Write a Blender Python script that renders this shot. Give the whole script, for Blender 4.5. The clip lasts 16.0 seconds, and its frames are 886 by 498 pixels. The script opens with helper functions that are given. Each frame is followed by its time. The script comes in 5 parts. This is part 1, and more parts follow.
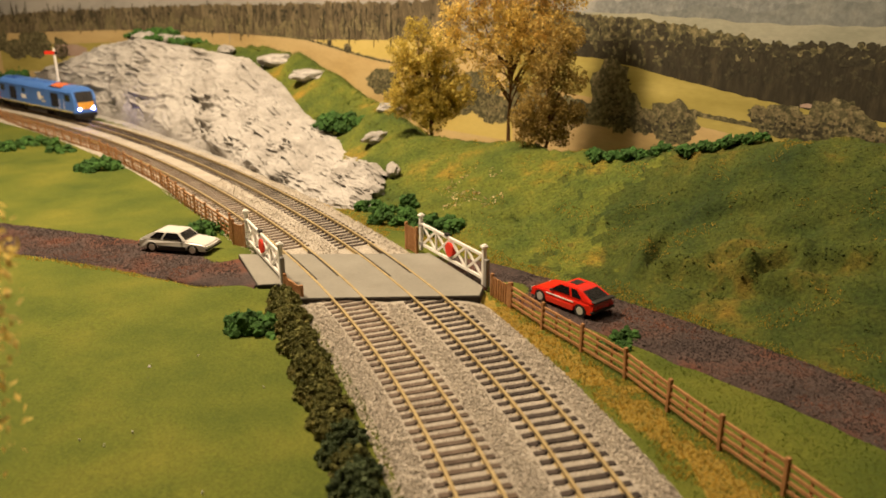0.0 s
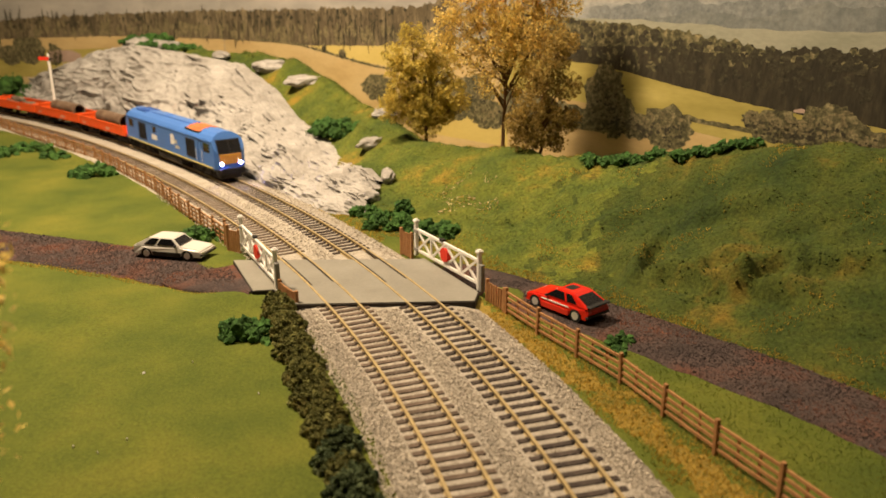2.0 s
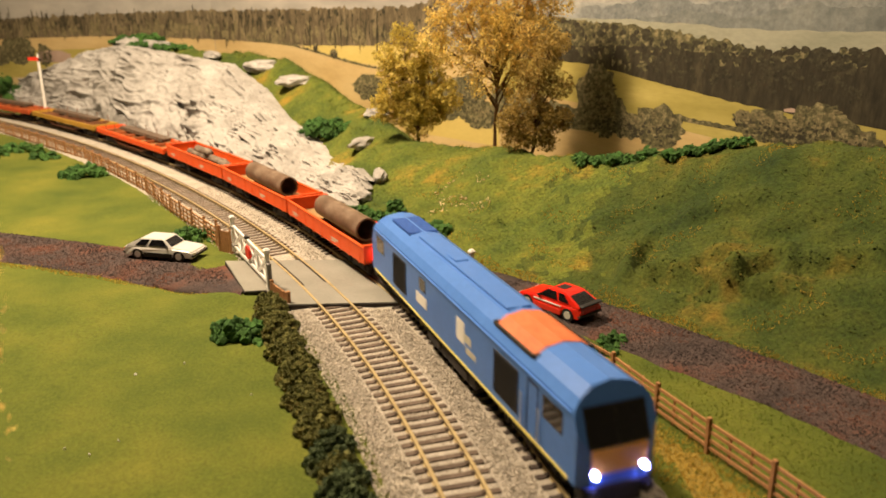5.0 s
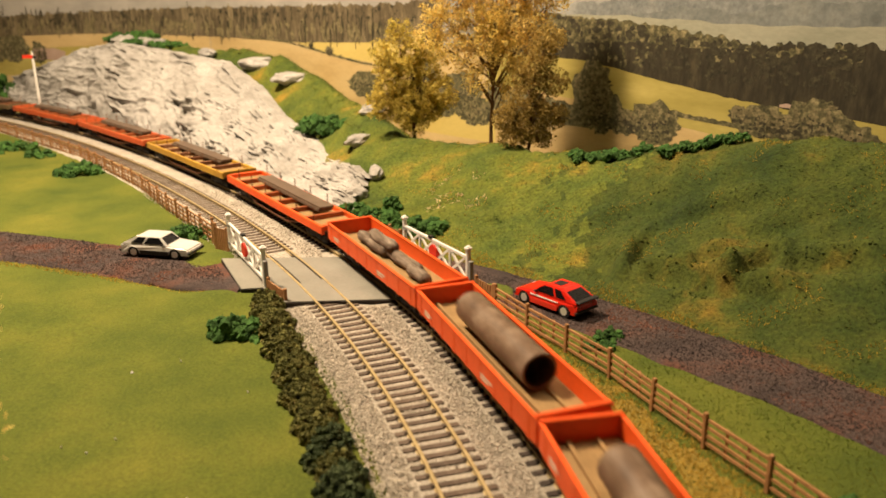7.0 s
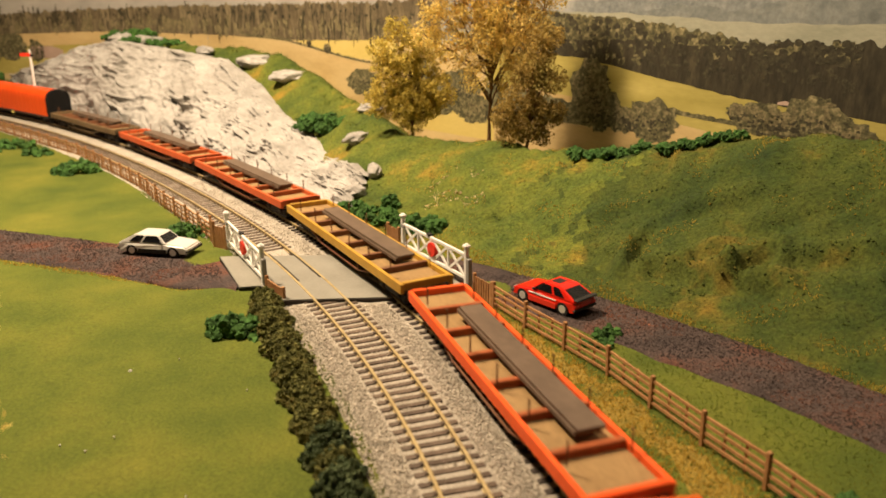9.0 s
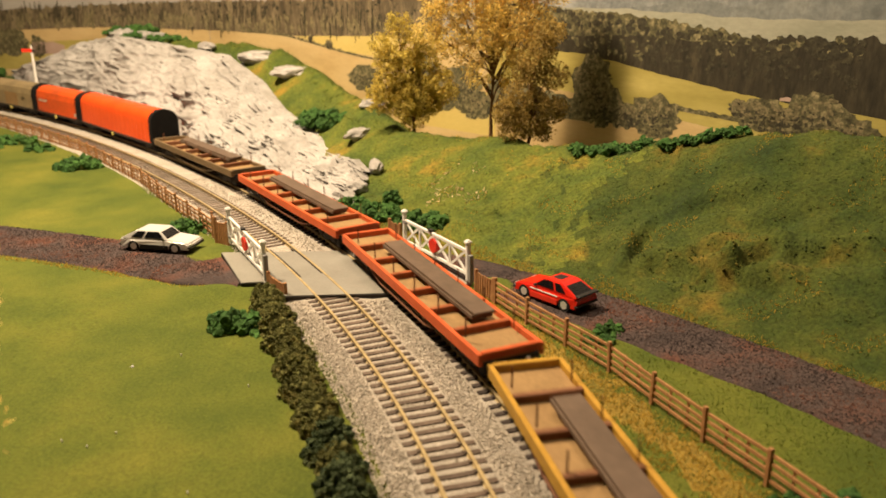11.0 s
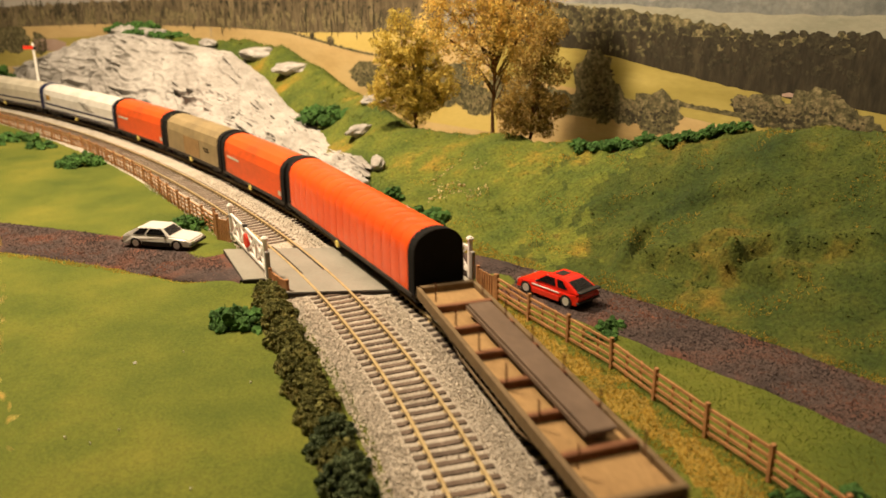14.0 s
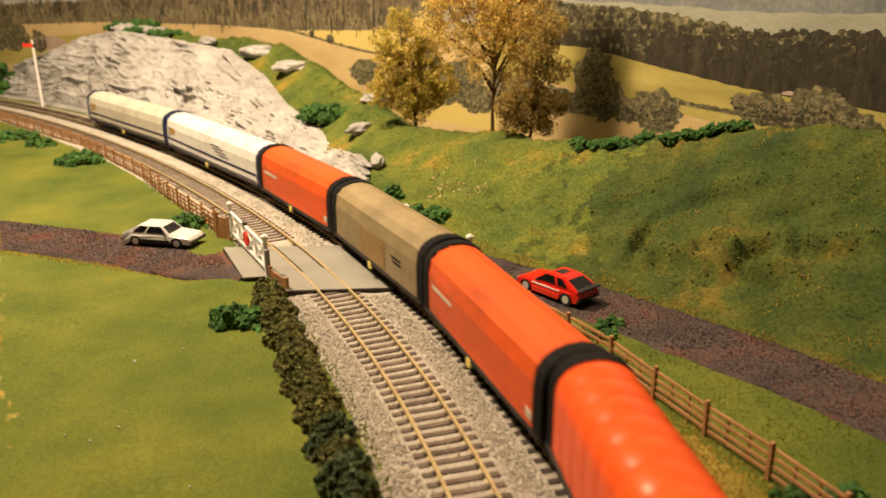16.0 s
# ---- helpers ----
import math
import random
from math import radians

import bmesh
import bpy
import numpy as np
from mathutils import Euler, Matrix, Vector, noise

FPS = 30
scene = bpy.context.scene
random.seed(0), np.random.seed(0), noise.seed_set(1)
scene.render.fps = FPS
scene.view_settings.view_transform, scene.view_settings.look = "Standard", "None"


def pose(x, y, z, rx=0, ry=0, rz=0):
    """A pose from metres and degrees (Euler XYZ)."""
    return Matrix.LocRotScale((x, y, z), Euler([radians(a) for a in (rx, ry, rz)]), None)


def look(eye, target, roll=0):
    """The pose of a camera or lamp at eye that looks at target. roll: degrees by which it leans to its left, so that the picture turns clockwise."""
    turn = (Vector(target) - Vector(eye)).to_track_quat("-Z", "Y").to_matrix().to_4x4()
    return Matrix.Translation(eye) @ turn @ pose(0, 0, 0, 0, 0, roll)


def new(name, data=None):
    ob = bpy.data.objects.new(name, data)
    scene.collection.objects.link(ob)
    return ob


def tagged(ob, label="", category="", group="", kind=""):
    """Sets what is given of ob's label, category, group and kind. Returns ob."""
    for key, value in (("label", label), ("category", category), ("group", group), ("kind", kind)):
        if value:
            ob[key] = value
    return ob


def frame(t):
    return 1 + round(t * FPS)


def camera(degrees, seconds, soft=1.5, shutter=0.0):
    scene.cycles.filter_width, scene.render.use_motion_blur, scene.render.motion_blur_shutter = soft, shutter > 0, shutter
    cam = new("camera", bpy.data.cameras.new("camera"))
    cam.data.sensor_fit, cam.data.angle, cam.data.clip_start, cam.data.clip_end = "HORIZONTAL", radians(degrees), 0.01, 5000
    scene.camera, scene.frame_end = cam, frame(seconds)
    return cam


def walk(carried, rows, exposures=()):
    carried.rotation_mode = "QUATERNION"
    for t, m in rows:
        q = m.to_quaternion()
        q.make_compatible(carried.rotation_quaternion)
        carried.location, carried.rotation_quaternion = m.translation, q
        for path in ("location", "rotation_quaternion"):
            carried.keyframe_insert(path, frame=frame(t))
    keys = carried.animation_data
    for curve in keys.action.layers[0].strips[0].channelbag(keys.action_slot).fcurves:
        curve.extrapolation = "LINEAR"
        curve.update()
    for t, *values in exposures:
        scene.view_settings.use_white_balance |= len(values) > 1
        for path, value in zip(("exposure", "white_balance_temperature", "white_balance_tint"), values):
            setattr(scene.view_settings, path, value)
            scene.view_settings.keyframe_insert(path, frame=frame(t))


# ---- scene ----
MM = 0.001
EYE = 0.1775
cam = camera(58.17, 16.0, soft=1.7, shutter=0.5)
cam.data.dof.use_dof = True
cam.data.dof.focus_distance, cam.data.dof.aperture_fstop = 0.52, 13.0
walk(cam, [
    (0.0, pose(0, 0, EYE, 71.904, 0.101, -0.033)),
    (0.5, pose(0, 0, EYE, 71.997, 0.142, -0.098)),
    (1.0, pose(0, 0, EYE, 72.157, 0.157, -0.169)),
    (1.5, pose(0, 0, EYE, 72.252, 0.130, -0.297)),
    (2.0, pose(0, 0, EYE, 72.291, 0.110, -0.407)),
    (2.5, pose(0, 0, EYE, 72.315, 0.293, -0.605)),
    (3.0, pose(0, 0, EYE, 72.297, 0.178, -0.668)),
    (3.5, pose(0, 0, EYE, 72.329, 0.140, -0.848)),
    (4.0, pose(0, 0, EYE, 72.328, 0.115, -0.928)),
    (6.5, pose(0, 0, EYE, 72.101, 0.232, -1.198)),
    (7.0, pose(0, 0, EYE, 72.049, 0.256, -1.306)),
    (7.5, pose(0, 0, EYE, 72.052, 0.290, -1.362)),
    (8.0, pose(0, 0, EYE, 72.024, 0.299, -1.385)),
    (8.5, pose(0, 0, EYE, 71.991, 0.269, -1.432)),
    (9.0, pose(0, 0, EYE, 71.895, 0.290, -1.439)),
    (11.5, pose(0, 0, EYE, 71.559, 0.329, -1.275)),
    (12.0, pose(0, 0, EYE, 71.508, 0.401, -1.261)),
    (12.5, pose(0, 0, EYE, 71.477, 0.364, -1.237)),
    (13.0, pose(0, 0, EYE, 71.431, 0.347, -1.226)),
    (13.5, pose(0, 0, EYE, 71.402, 0.394, -1.232)),
    (14.0, pose(0, 0, EYE, 71.353, 0.420, -1.225)),
    (14.5, pose(0, 0, EYE, 71.313, 0.404, -1.227)),
    (15.0, pose(0, 0, EYE, 71.290, 0.442, -1.245)),
    (15.5, pose(0, 0, EYE, 71.254, 0.373, -1.206)),
    (16.0, pose(0, 0, EYE, 71.219, 0.387, -1.230)),
], exposures=[(0.0, -0.07), (2.2, -0.05), (3.2, 0.18), (16.0, 0.17)])

# ---- room light ----
world = bpy.data.worlds.new("room_air")
world.use_nodes = True
scene.world = world
world.node_tree.nodes["Background"].inputs[0].default_value = (1.0, 0.8, 0.58, 1)
world.node_tree.nodes["Background"].inputs[1].default_value = 0.05


def area_lamp(name, eye, target, size, watts, colour):
    data = bpy.data.lights.new(name, "AREA")
    data.shape, data.size, data.energy, data.color = "DISK", size, watts, colour
    ob = new(name, data)
    ob.matrix_world = look(eye, target)
    return ob


area_lamp("standing_lamp", (-0.44, 0.60, 0.88), (-0.08, 0.9, 0.0), 0.14, 22.5, (1.0, 0.76, 0.50))
area_lamp("ceiling_lamp", (0.1, 0.5, 1.35), (0.0, 0.7, 0.0), 0.5, 8.5, (1.0, 0.77, 0.53))


# ---- materials ----
def ramp(nt, fac, stops):
    node = nt.nodes.new("ShaderNodeValToRGB")
    els = node.color_ramp.elements
    while len(els) < len(stops):
        els.new(0.5)
    for el, (at, col) in zip(els, stops):
        el.position, el.color = at, (*col, 1)
    nt.links.new(fac, node.inputs[0])
    return node.outputs[0]


def noise_tex(nt, scale, detail=4.0, rough=0.6, stretch=None, distort=0.0):
    co = nt.nodes.new("ShaderNodeTexCoord")
    out = co.outputs["Object"]
    if stretch:
        mp = nt.nodes.new("ShaderNodeMapping")
        mp.inputs["Scale"].default_value = stretch
        nt.links.new(out, mp.inputs[0])
        out = mp.outputs[0]
    n = nt.nodes.new("ShaderNodeTexNoise")
    n.inputs["Scale"].default_value, n.inputs["Detail"].default_value = scale, detail
    n.inputs["Roughness"].default_value, n.inputs["Distortion"].default_value = rough, distort
    nt.links.new(out, n.inputs["Vector"])
    return n.outputs["Fac"]


def mix(nt, fac, a, b, mode="MIX"):
    n = nt.nodes.new("ShaderNodeMix")
    n.data_type, n.blend_type = "RGBA", mode
    for sock, val in ((n.inputs[0], fac), (n.inputs[6], a), (n.inputs[7], b)):
        if isinstance(val, (int, float)):
            sock.default_value = val
        elif isinstance(val, tuple):
            sock.default_value = (*val, 1)
        else:
            nt.links.new(val, sock)
    return n.outputs[2]


def material(name, colours, scale=60.0, rough=0.8, metal=0.0, fine=None, bump=0.3, bump_scale=None, stretch=None, island=0.0, spread=0.0, spec=0.3, emit=0.0, thin=0.0):
    """colours: 2 to 4 colours met by a noise of that scale (per metre); fine: (scale, amount) of a second, finer grain."""
    m = bpy.data.materials.new(name)
    m.use_nodes = True
    nt = m.node_tree
    bsdf = nt.nodes["Principled BSDF"]
    bsdf.inputs["Roughness"].default_value, bsdf.inputs["Metallic"].default_value = rough, metal
    bsdf.inputs["Specular IOR Level"].default_value = spec
    n1 = noise_tex(nt, scale, 5, 0.6, stretch)
    k = len(colours)
    col = ramp(nt, n1, [(0.3 + 0.4 * i / max(1, k - 1), c) for i, c in enumerate(colours)])
    if fine:
        g = noise_tex(nt, fine[0], 3, 0.7, stretch)
        grey = ramp(nt, g, [(0.3, (1 - fine[1],) * 3), (0.7, (1 + fine[1] * 0.5,) * 3)])
        col = mix(nt, 1.0, col, grey, "MULTIPLY")
    if island or spread:
        src = nt.nodes.new("ShaderNodeNewGeometry").outputs["Random Per Island"] if island else nt.nodes.new("ShaderNodeObjectInfo").outputs["Random"]
        a = island or spread
        col = mix(nt, 1.0, col, ramp(nt, src, [(0, (1 - a,) * 3), (1, (1 + a,) * 3)]), "MULTIPLY")
    nt.links.new(col, bsdf.inputs["Base Color"])
    if emit:
        nt.links.new(col, bsdf.inputs["Emission Color"])
        bsdf.inputs["Emission Strength"].default_value = emit
    if thin:
        tr, sh = nt.nodes.new("ShaderNodeBsdfTranslucent"), nt.nodes.new("ShaderNodeMixShader")
        nt.links.new(col, tr.inputs["Color"])
        sh.inputs[0].default_value = thin
        nt.links.new(bsdf.outputs[0], sh.inputs[1])
        nt.links.new(tr.outputs[0], sh.inputs[2])
        nt.links.new(sh.outputs[0], nt.nodes["Material Output"].inputs["Surface"])
    if bump:
        b = nt.nodes.new("ShaderNodeBump")
        b.inputs["Strength"].default_value, b.inputs["Distance"].default_value = bump, 0.001
        nt.links.new(noise_tex(nt, bump_scale or scale * 8, 4, 0.65, stretch), b.inputs["Height"])
        nt.links.new(b.outputs[0], bsdf.inputs["Normal"])
    return m


MAT = {
    "field": material("field_grass", [(0.06, 0.088, 0.010), (0.10, 0.122, 0.014), (0.155, 0.158, 0.02)], 13, 0.95, fine=(700, 0.35), bump=0.5, bump_scale=900),
    "hill": material("hill_grass", [(0.035, 0.06, 0.010), (0.075, 0.105, 0.015), (0.12, 0.14, 0.018), (0.27, 0.18, 0.024)], 17, 0.95, fine=(420, 0.55), bump=1.0, bump_scale=420),
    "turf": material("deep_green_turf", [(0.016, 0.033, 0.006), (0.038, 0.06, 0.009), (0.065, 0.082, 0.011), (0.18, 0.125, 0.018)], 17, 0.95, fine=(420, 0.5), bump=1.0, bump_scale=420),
    "tuft": material("green_foam_tuft", [(0.045, 0.085, 0.012), (0.08, 0.115, 0.015), (0.16, 0.14, 0.02)], 22, 0.95, fine=(900, 0.3), bump=0, island=0.4),
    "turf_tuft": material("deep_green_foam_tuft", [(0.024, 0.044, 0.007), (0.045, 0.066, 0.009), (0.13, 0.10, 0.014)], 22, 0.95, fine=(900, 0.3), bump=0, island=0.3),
    "cinder": material("dark_cinder_grit", [(0.03, 0.024, 0.025), (0.075, 0.055, 0.05), (0.19, 0.075, 0.045)], 30, 0.95, bump=0, island=0.5),
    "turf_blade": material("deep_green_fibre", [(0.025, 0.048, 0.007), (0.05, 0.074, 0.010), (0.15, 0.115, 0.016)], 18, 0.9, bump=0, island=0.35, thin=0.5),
    "verge": material("ochre_verge", [(0.20, 0.15, 0.03), (0.29, 0.20, 0.035), (0.11, 0.115, 0.018)], 30, 0.95, fine=(500, 0.4), bump=0.8, bump_scale=600),
    "rock": material("plaster_rock", [(0.24, 0.225, 0.205), (0.35, 0.335, 0.315), (0.43, 0.415, 0.395)], 22, 0.92, fine=(160, 0.18), bump=0.6, bump_scale=260),
    "ballast": material("ballast", [(0.35, 0.315, 0.26), (0.49, 0.445, 0.38)], 60, 0.9, fine=(900, 0.4), bump=1.0, bump_scale=700),
    "stone": material("ballast_stone", [(0.36, 0.32, 0.265), (0.54, 0.49, 0.415)], 200, 0.9, island=0.3, bump=0),
    "sleeper": material("brown_sleeper", [(0.094, 0.066, 0.047), (0.148, 0.109, 0.082)], 150, 0.75, fine=(900, 0.25), bump=0.2, spread=0.25),
    "rail": material("rail_metal", [(0.33, 0.25, 0.125), (0.48, 0.38, 0.195)], 120, 0.55, 0.35, bump=0.05),
    "slab": material("grey_crossing_card", [(0.205, 0.195, 0.165), (0.255, 0.245, 0.21)], 30, 0.75, fine=(500, 0.08), bump=0.1),
    "road": material("dark_cinder_road", [(0.045, 0.035, 0.035), (0.085, 0.06, 0.055), (0.16, 0.06, 0.035)], 25, 0.95, fine=(700, 0.5), bump=1.0, bump_scale=800),
    "wood": material("brown_wood", [(0.31, 0.15, 0.06), (0.44, 0.23, 0.10)], 90, 0.65, fine=(600, 0.2), bump=0.15),
    "white": material("white_paint", [(0.74, 0.72, 0.68), (0.82, 0.8, 0.77)], 120, 0.45, bump=0.05),
    "black": material("black_plastic", [(0.012, 0.012, 0.013), (0.025, 0.023, 0.022)], 120, 0.55, bump=0.1),
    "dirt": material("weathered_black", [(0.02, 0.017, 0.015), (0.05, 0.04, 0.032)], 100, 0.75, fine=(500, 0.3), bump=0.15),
    "blue": material("blue_loco_paint", [(0.065, 0.175, 0.52), (0.08, 0.205, 0.59)], 40, 0.38, fine=(300, 0.08), bump=0.03),
    "deepblue": material("deep_blue_roof_grille", [(0.02, 0.075, 0.32), (0.03, 0.095, 0.38)], 80, 0.55, fine=(500, 0.3), bump=0.2),
    "orange": material("orange_wagon_paint", [(0.72, 0.085, 0.012), (0.80, 0.11, 0.02)], 40, 0.45, fine=(300, 0.1), bump=0.05),
    "yellow": material("yellow_wagon_paint", [(0.36, 0.20, 0.03), (0.52, 0.30, 0.04)], 40, 0.5, fine=(300, 0.15), bump=0.05),
    "tan": material("tan_hood_paint", [(0.20, 0.155, 0.085), (0.26, 0.20, 0.105), (0.31, 0.24, 0.13)], 30, 0.5, fine=(120, 0.1), bump=0.05),
    "cream": material("cream_hood_paint", [(0.40, 0.375, 0.30), (0.52, 0.49, 0.40), (0.58, 0.55, 0.45)], 30, 0.4, fine=(120, 0.08), bump=0.03),
    "sleeper_dark": material("dark_sleeper", [(0.035, 0.026, 0.022), (0.07, 0.052, 0.042)], 150, 0.75, fine=(900, 0.25), bump=0.2, spread=0.25),
    "deck": material("sandy_wagon_deck", [(0.25, 0.155, 0.065), (0.33, 0.21, 0.09)], 60, 0.8, fine=(400, 0.18), bump=0.15),
    "hedge_green": material("dark_green_hedge_foliage", [(0.05, 0.085, 0.045), (0.11, 0.145, 0.062), (0.22, 0.21, 0.08)], 36, 0.95, fine=(600, 0.4), bump=0.6, bump_scale=600, island=0.35),
    "drab": material("drab_brown_wagon_paint", [(0.115, 0.078, 0.04), (0.19, 0.13, 0.065)], 50, 0.6, fine=(300, 0.2), bump=0.1),
    "rustorange": material("rusty_orange_beam", [(0.26, 0.075, 0.025), (0.40, 0.10, 0.03)], 60, 0.6, fine=(300, 0.2), bump=0.1),
    "sootorange": material("soot_stained_orange_hood", [(0.16, 0.05, 0.022), (0.60, 0.088, 0.018), (0.72, 0.095, 0.016), (0.80, 0.115, 0.02)], 16, 0.38, fine=(200, 0.12), bump=0.05, stretch=(0.6, 1, 1)),
    "glossorange": material("glossy_orange_hood", [(0.74, 0.078, 0.012), (0.82, 0.10, 0.016)], 30, 0.27, fine=(200, 0.06), bump=0.03, spec=0.5),
    "print_haze": material("backdrop_print_hazy_forest", [(0.16, 0.175, 0.18), (0.21, 0.225, 0.225), (0.26, 0.27, 0.26)], 60, 0.6, fine=(240, 0.25), bump=0),
    "print_ridge": material("backdrop_print_wooded_ridge", [(0.13, 0.145, 0.145), (0.19, 0.205, 0.20), (0.27, 0.28, 0.26)], 40, 0.6, fine=(200, 0.25), bump=0),
    "print_slope": material("backdrop_print_pale_slope", [(0.25, 0.26, 0.20), (0.32, 0.32, 0.25), (0.36, 0.355, 0.28)], 14, 0.6, fine=(140, 0.12), bump=0, stretch=(1, 1, 3)),
    # brown leaves of the short tree, darkened to paint in the shadow over it
    "shadeleaf": material("shaded_brown_foliage", [(0.24, 0.165, 0.045), (0.36, 0.26, 0.075), (0.46, 0.34, 0.11)], 25, 0.85, bump=0, island=0.35, thin=0.45),
    "dullorange": material("dull_orange_wagon_paint", [(0.46, 0.085, 0.024), (0.58, 0.108, 0.03)], 40, 0.5, fine=(300, 0.15), bump=0.05),
    "whitehood": material("white_hood_paint", [(0.52, 0.515, 0.48), (0.64, 0.635, 0.60), (0.70, 0.69, 0.65)], 30, 0.4, fine=(120, 0.08), bump=0.03),
    "bolster": material("rusty_brown_beam", [(0.16, 0.065, 0.03), (0.22, 0.10, 0.05)], 80, 0.75, fine=(400, 0.2), bump=0.1),
    "plate": material("brown_steel_plate", [(0.10, 0.07, 0.05), (0.15, 0.105, 0.075)], 50, 0.55, fine=(300, 0.15), bump=0.08),
    "pipe": material("weathered_brown_pipe", [(0.09, 0.055, 0.035), (0.16, 0.105, 0.07), (0.27, 0.20, 0.145)], 70, 0.42, fine=(260, 0.25), bump=0.1, stretch=(0.7, 1, 1)),
    "bark": material("log_bark", [(0.07, 0.05, 0.036), (0.16, 0.12, 0.088), (0.34, 0.28, 0.22)], 130, 0.85, fine=(500, 0.3), bump=0.5, stretch=(0.25, 1, 1)),
    "stripe": material("yellow_stripe_paint", [(0.72, 0.6, 0.16), (0.8, 0.68, 0.2)], 60, 0.5, bump=0),
    "cabfront": material("orange_yellow_cab_paint", [(0.72, 0.33, 0.05), (0.78, 0.40, 0.07)], 60, 0.5, bump=0.05),
    "roofpanel": material("weathered_orange_roof", [(0.55, 0.14, 0.05), (0.62, 0.18, 0.07)], 60, 0.6, fine=(400, 0.2), bump=0.1),
    "grille": material("dark_grille", [(0.012, 0.014, 0.02), (0.03, 0.03, 0.04)], 200, 0.5, bump=0.3, stretch=(6, 1, 1)),
    "glass": material("tinted_glass", [(0.012, 0.012, 0.014), (0.02, 0.02, 0.022)], 20, 0.08, bump=0, spec=0.6),
    "navy": material("navy_blue_paint", [(0.01, 0.014, 0.05), (0.018, 0.022, 0.07)], 40, 0.5, bump=0.03),
    "softblack": material("black_hood_end", [(0.006, 0.006, 0.0065), (0.012, 0.011, 0.0105)], 60, 0.9, bump=0.1, spec=0.15),
    "redpaint": material("red_car_paint", [(0.58, 0.016, 0.008), (0.64, 0.022, 0.01)], 60, 0.22, fine=(200, 0.03), bump=0.0, spec=0.5),
    "silver": material("silver_car_paint", [(0.60, 0.585, 0.55), (0.66, 0.645, 0.61)], 200, 0.25, 0.1, bump=0.0, spec=0.5),
    "chrome": material("chrome", [(0.62, 0.6, 0.58), (0.75, 0.73, 0.7)], 60, 0.3, 0.4, bump=0),
    "tyre": material("tyre_rubber", [(0.012, 0.012, 0.012), (0.02, 0.02, 0.02)], 60, 0.8, bump=0),
    "red": material("signal_red_paint", [(0.62, 0.03, 0.015), (0.7, 0.045, 0.02)], 60, 0.5, bump=0.03),
    "grey": material("grey_post_paint", [(0.22, 0.21, 0.2), (0.3, 0.29, 0.27)], 60, 0.6, bump=0.05),
    "lamp": material("lit_headlamp", [(0.30, 0.30, 1.0), (0.34, 0.34, 1.0)], 20, 0.4, bump=0, emit=300.0),
    "tail": material("lit_tail_lamp", [(1.0, 0.08, 0.06), (1.0, 0.12, 0.08)], 20, 0.4, bump=0, emit=40.0),
    "bush": material("green_foam_foliage", [(0.03, 0.085, 0.016), (0.055, 0.13, 0.024)], 60, 0.9, fine=(700, 0.4), bump=0.8, bump_scale=500, island=0.3),
    "hedge": material("olive_hedge_foliage", [(0.085, 0.105, 0.032), (0.19, 0.185, 0.055), (0.36, 0.285, 0.085)], 36, 0.95, fine=(600, 0.4), bump=0.6, bump_scale=600, island=0.35),
    "gold": material("golden_tree_foliage", [(0.64, 0.48, 0.11), (0.76, 0.59, 0.19), (0.84, 0.68, 0.30)], 25, 0.8, bump=0, island=0.35, thin=0.5),
    "olive": material("yellow_green_tree_foliage", [(0.46, 0.37, 0.075), (0.68, 0.55, 0.14)], 25, 0.8, bump=0, island=0.35, thin=0.5),
    "trunk": material("brown_twig", [(0.12, 0.06, 0.03), (0.19, 0.10, 0.05)], 90, 0.8, bump=0.2),
    "blade": material("grass_fibre", [(0.06, 0.10, 0.012), (0.10, 0.135, 0.018), (0.17, 0.15, 0.02)], 18, 0.9, bump=0, island=0.35, thin=0.5),
    "blade_field": material("field_fibre", [(0.068, 0.096, 0.011), (0.11, 0.13, 0.015), (0.165, 0.165, 0.022)], 13, 0.9, bump=0, island=0.25, thin=0.5),
    "straw": material("ochre_grass_fibre", [(0.42, 0.29, 0.045), (0.56, 0.38, 0.07)], 30, 0.9, bump=0, island=0.3, thin=0.5),
    "fleck": material("pale_scatter_fleck", [(0.5, 0.34, 0.14), (0.7, 0.6, 0.42)], 40, 0.9, bump=0, island=0.3),
    "print_sky": material("backdrop_print_haze", [(0.24, 0.23, 0.215), (0.32, 0.305, 0.28), (0.40, 0.375, 0.34)], 9, 0.6, bump=0, stretch=(1, 1, 3)),
    "print_hill": material("backdrop_print_far_hills", [(0.20, 0.22, 0.225), (0.30, 0.31, 0.30), (0.42, 0.415, 0.38)], 26, 0.6, fine=(140, 0.25), bump=0, stretch=(1, 1, 2)),
    "print_wood": material("backdrop_print_wood", [(0.07, 0.056, 0.035), (0.14, 0.11, 0.066), (0.25, 0.20, 0.12)], 90, 0.6, fine=(300, 0.45), bump=0, stretch=(1.0, 1.0, 0.28)),
    "print_pine": material("backdrop_print_dark_wood", [(0.022, 0.019, 0.012), (0.04, 0.034, 0.021), (0.065, 0.054, 0.032)], 120, 0.6, fine=(300, 0.4), bump=0, stretch=(1.1, 1.1, 0.3)),
    "print_tan": material("backdrop_print_stubble", [(0.42, 0.30, 0.13), (0.52, 0.38, 0.18), (0.56, 0.43, 0.22)], 7, 0.6, fine=(120, 0.08), bump=0, stretch=(1, 1, 4)),
    "print_lime": material("backdrop_print_meadow", [(0.28, 0.24, 0.06), (0.38, 0.32, 0.09), (0.48, 0.40, 0.13)], 8, 0.6, fine=(120, 0.08), bump=0, stretch=(1, 1, 4)),
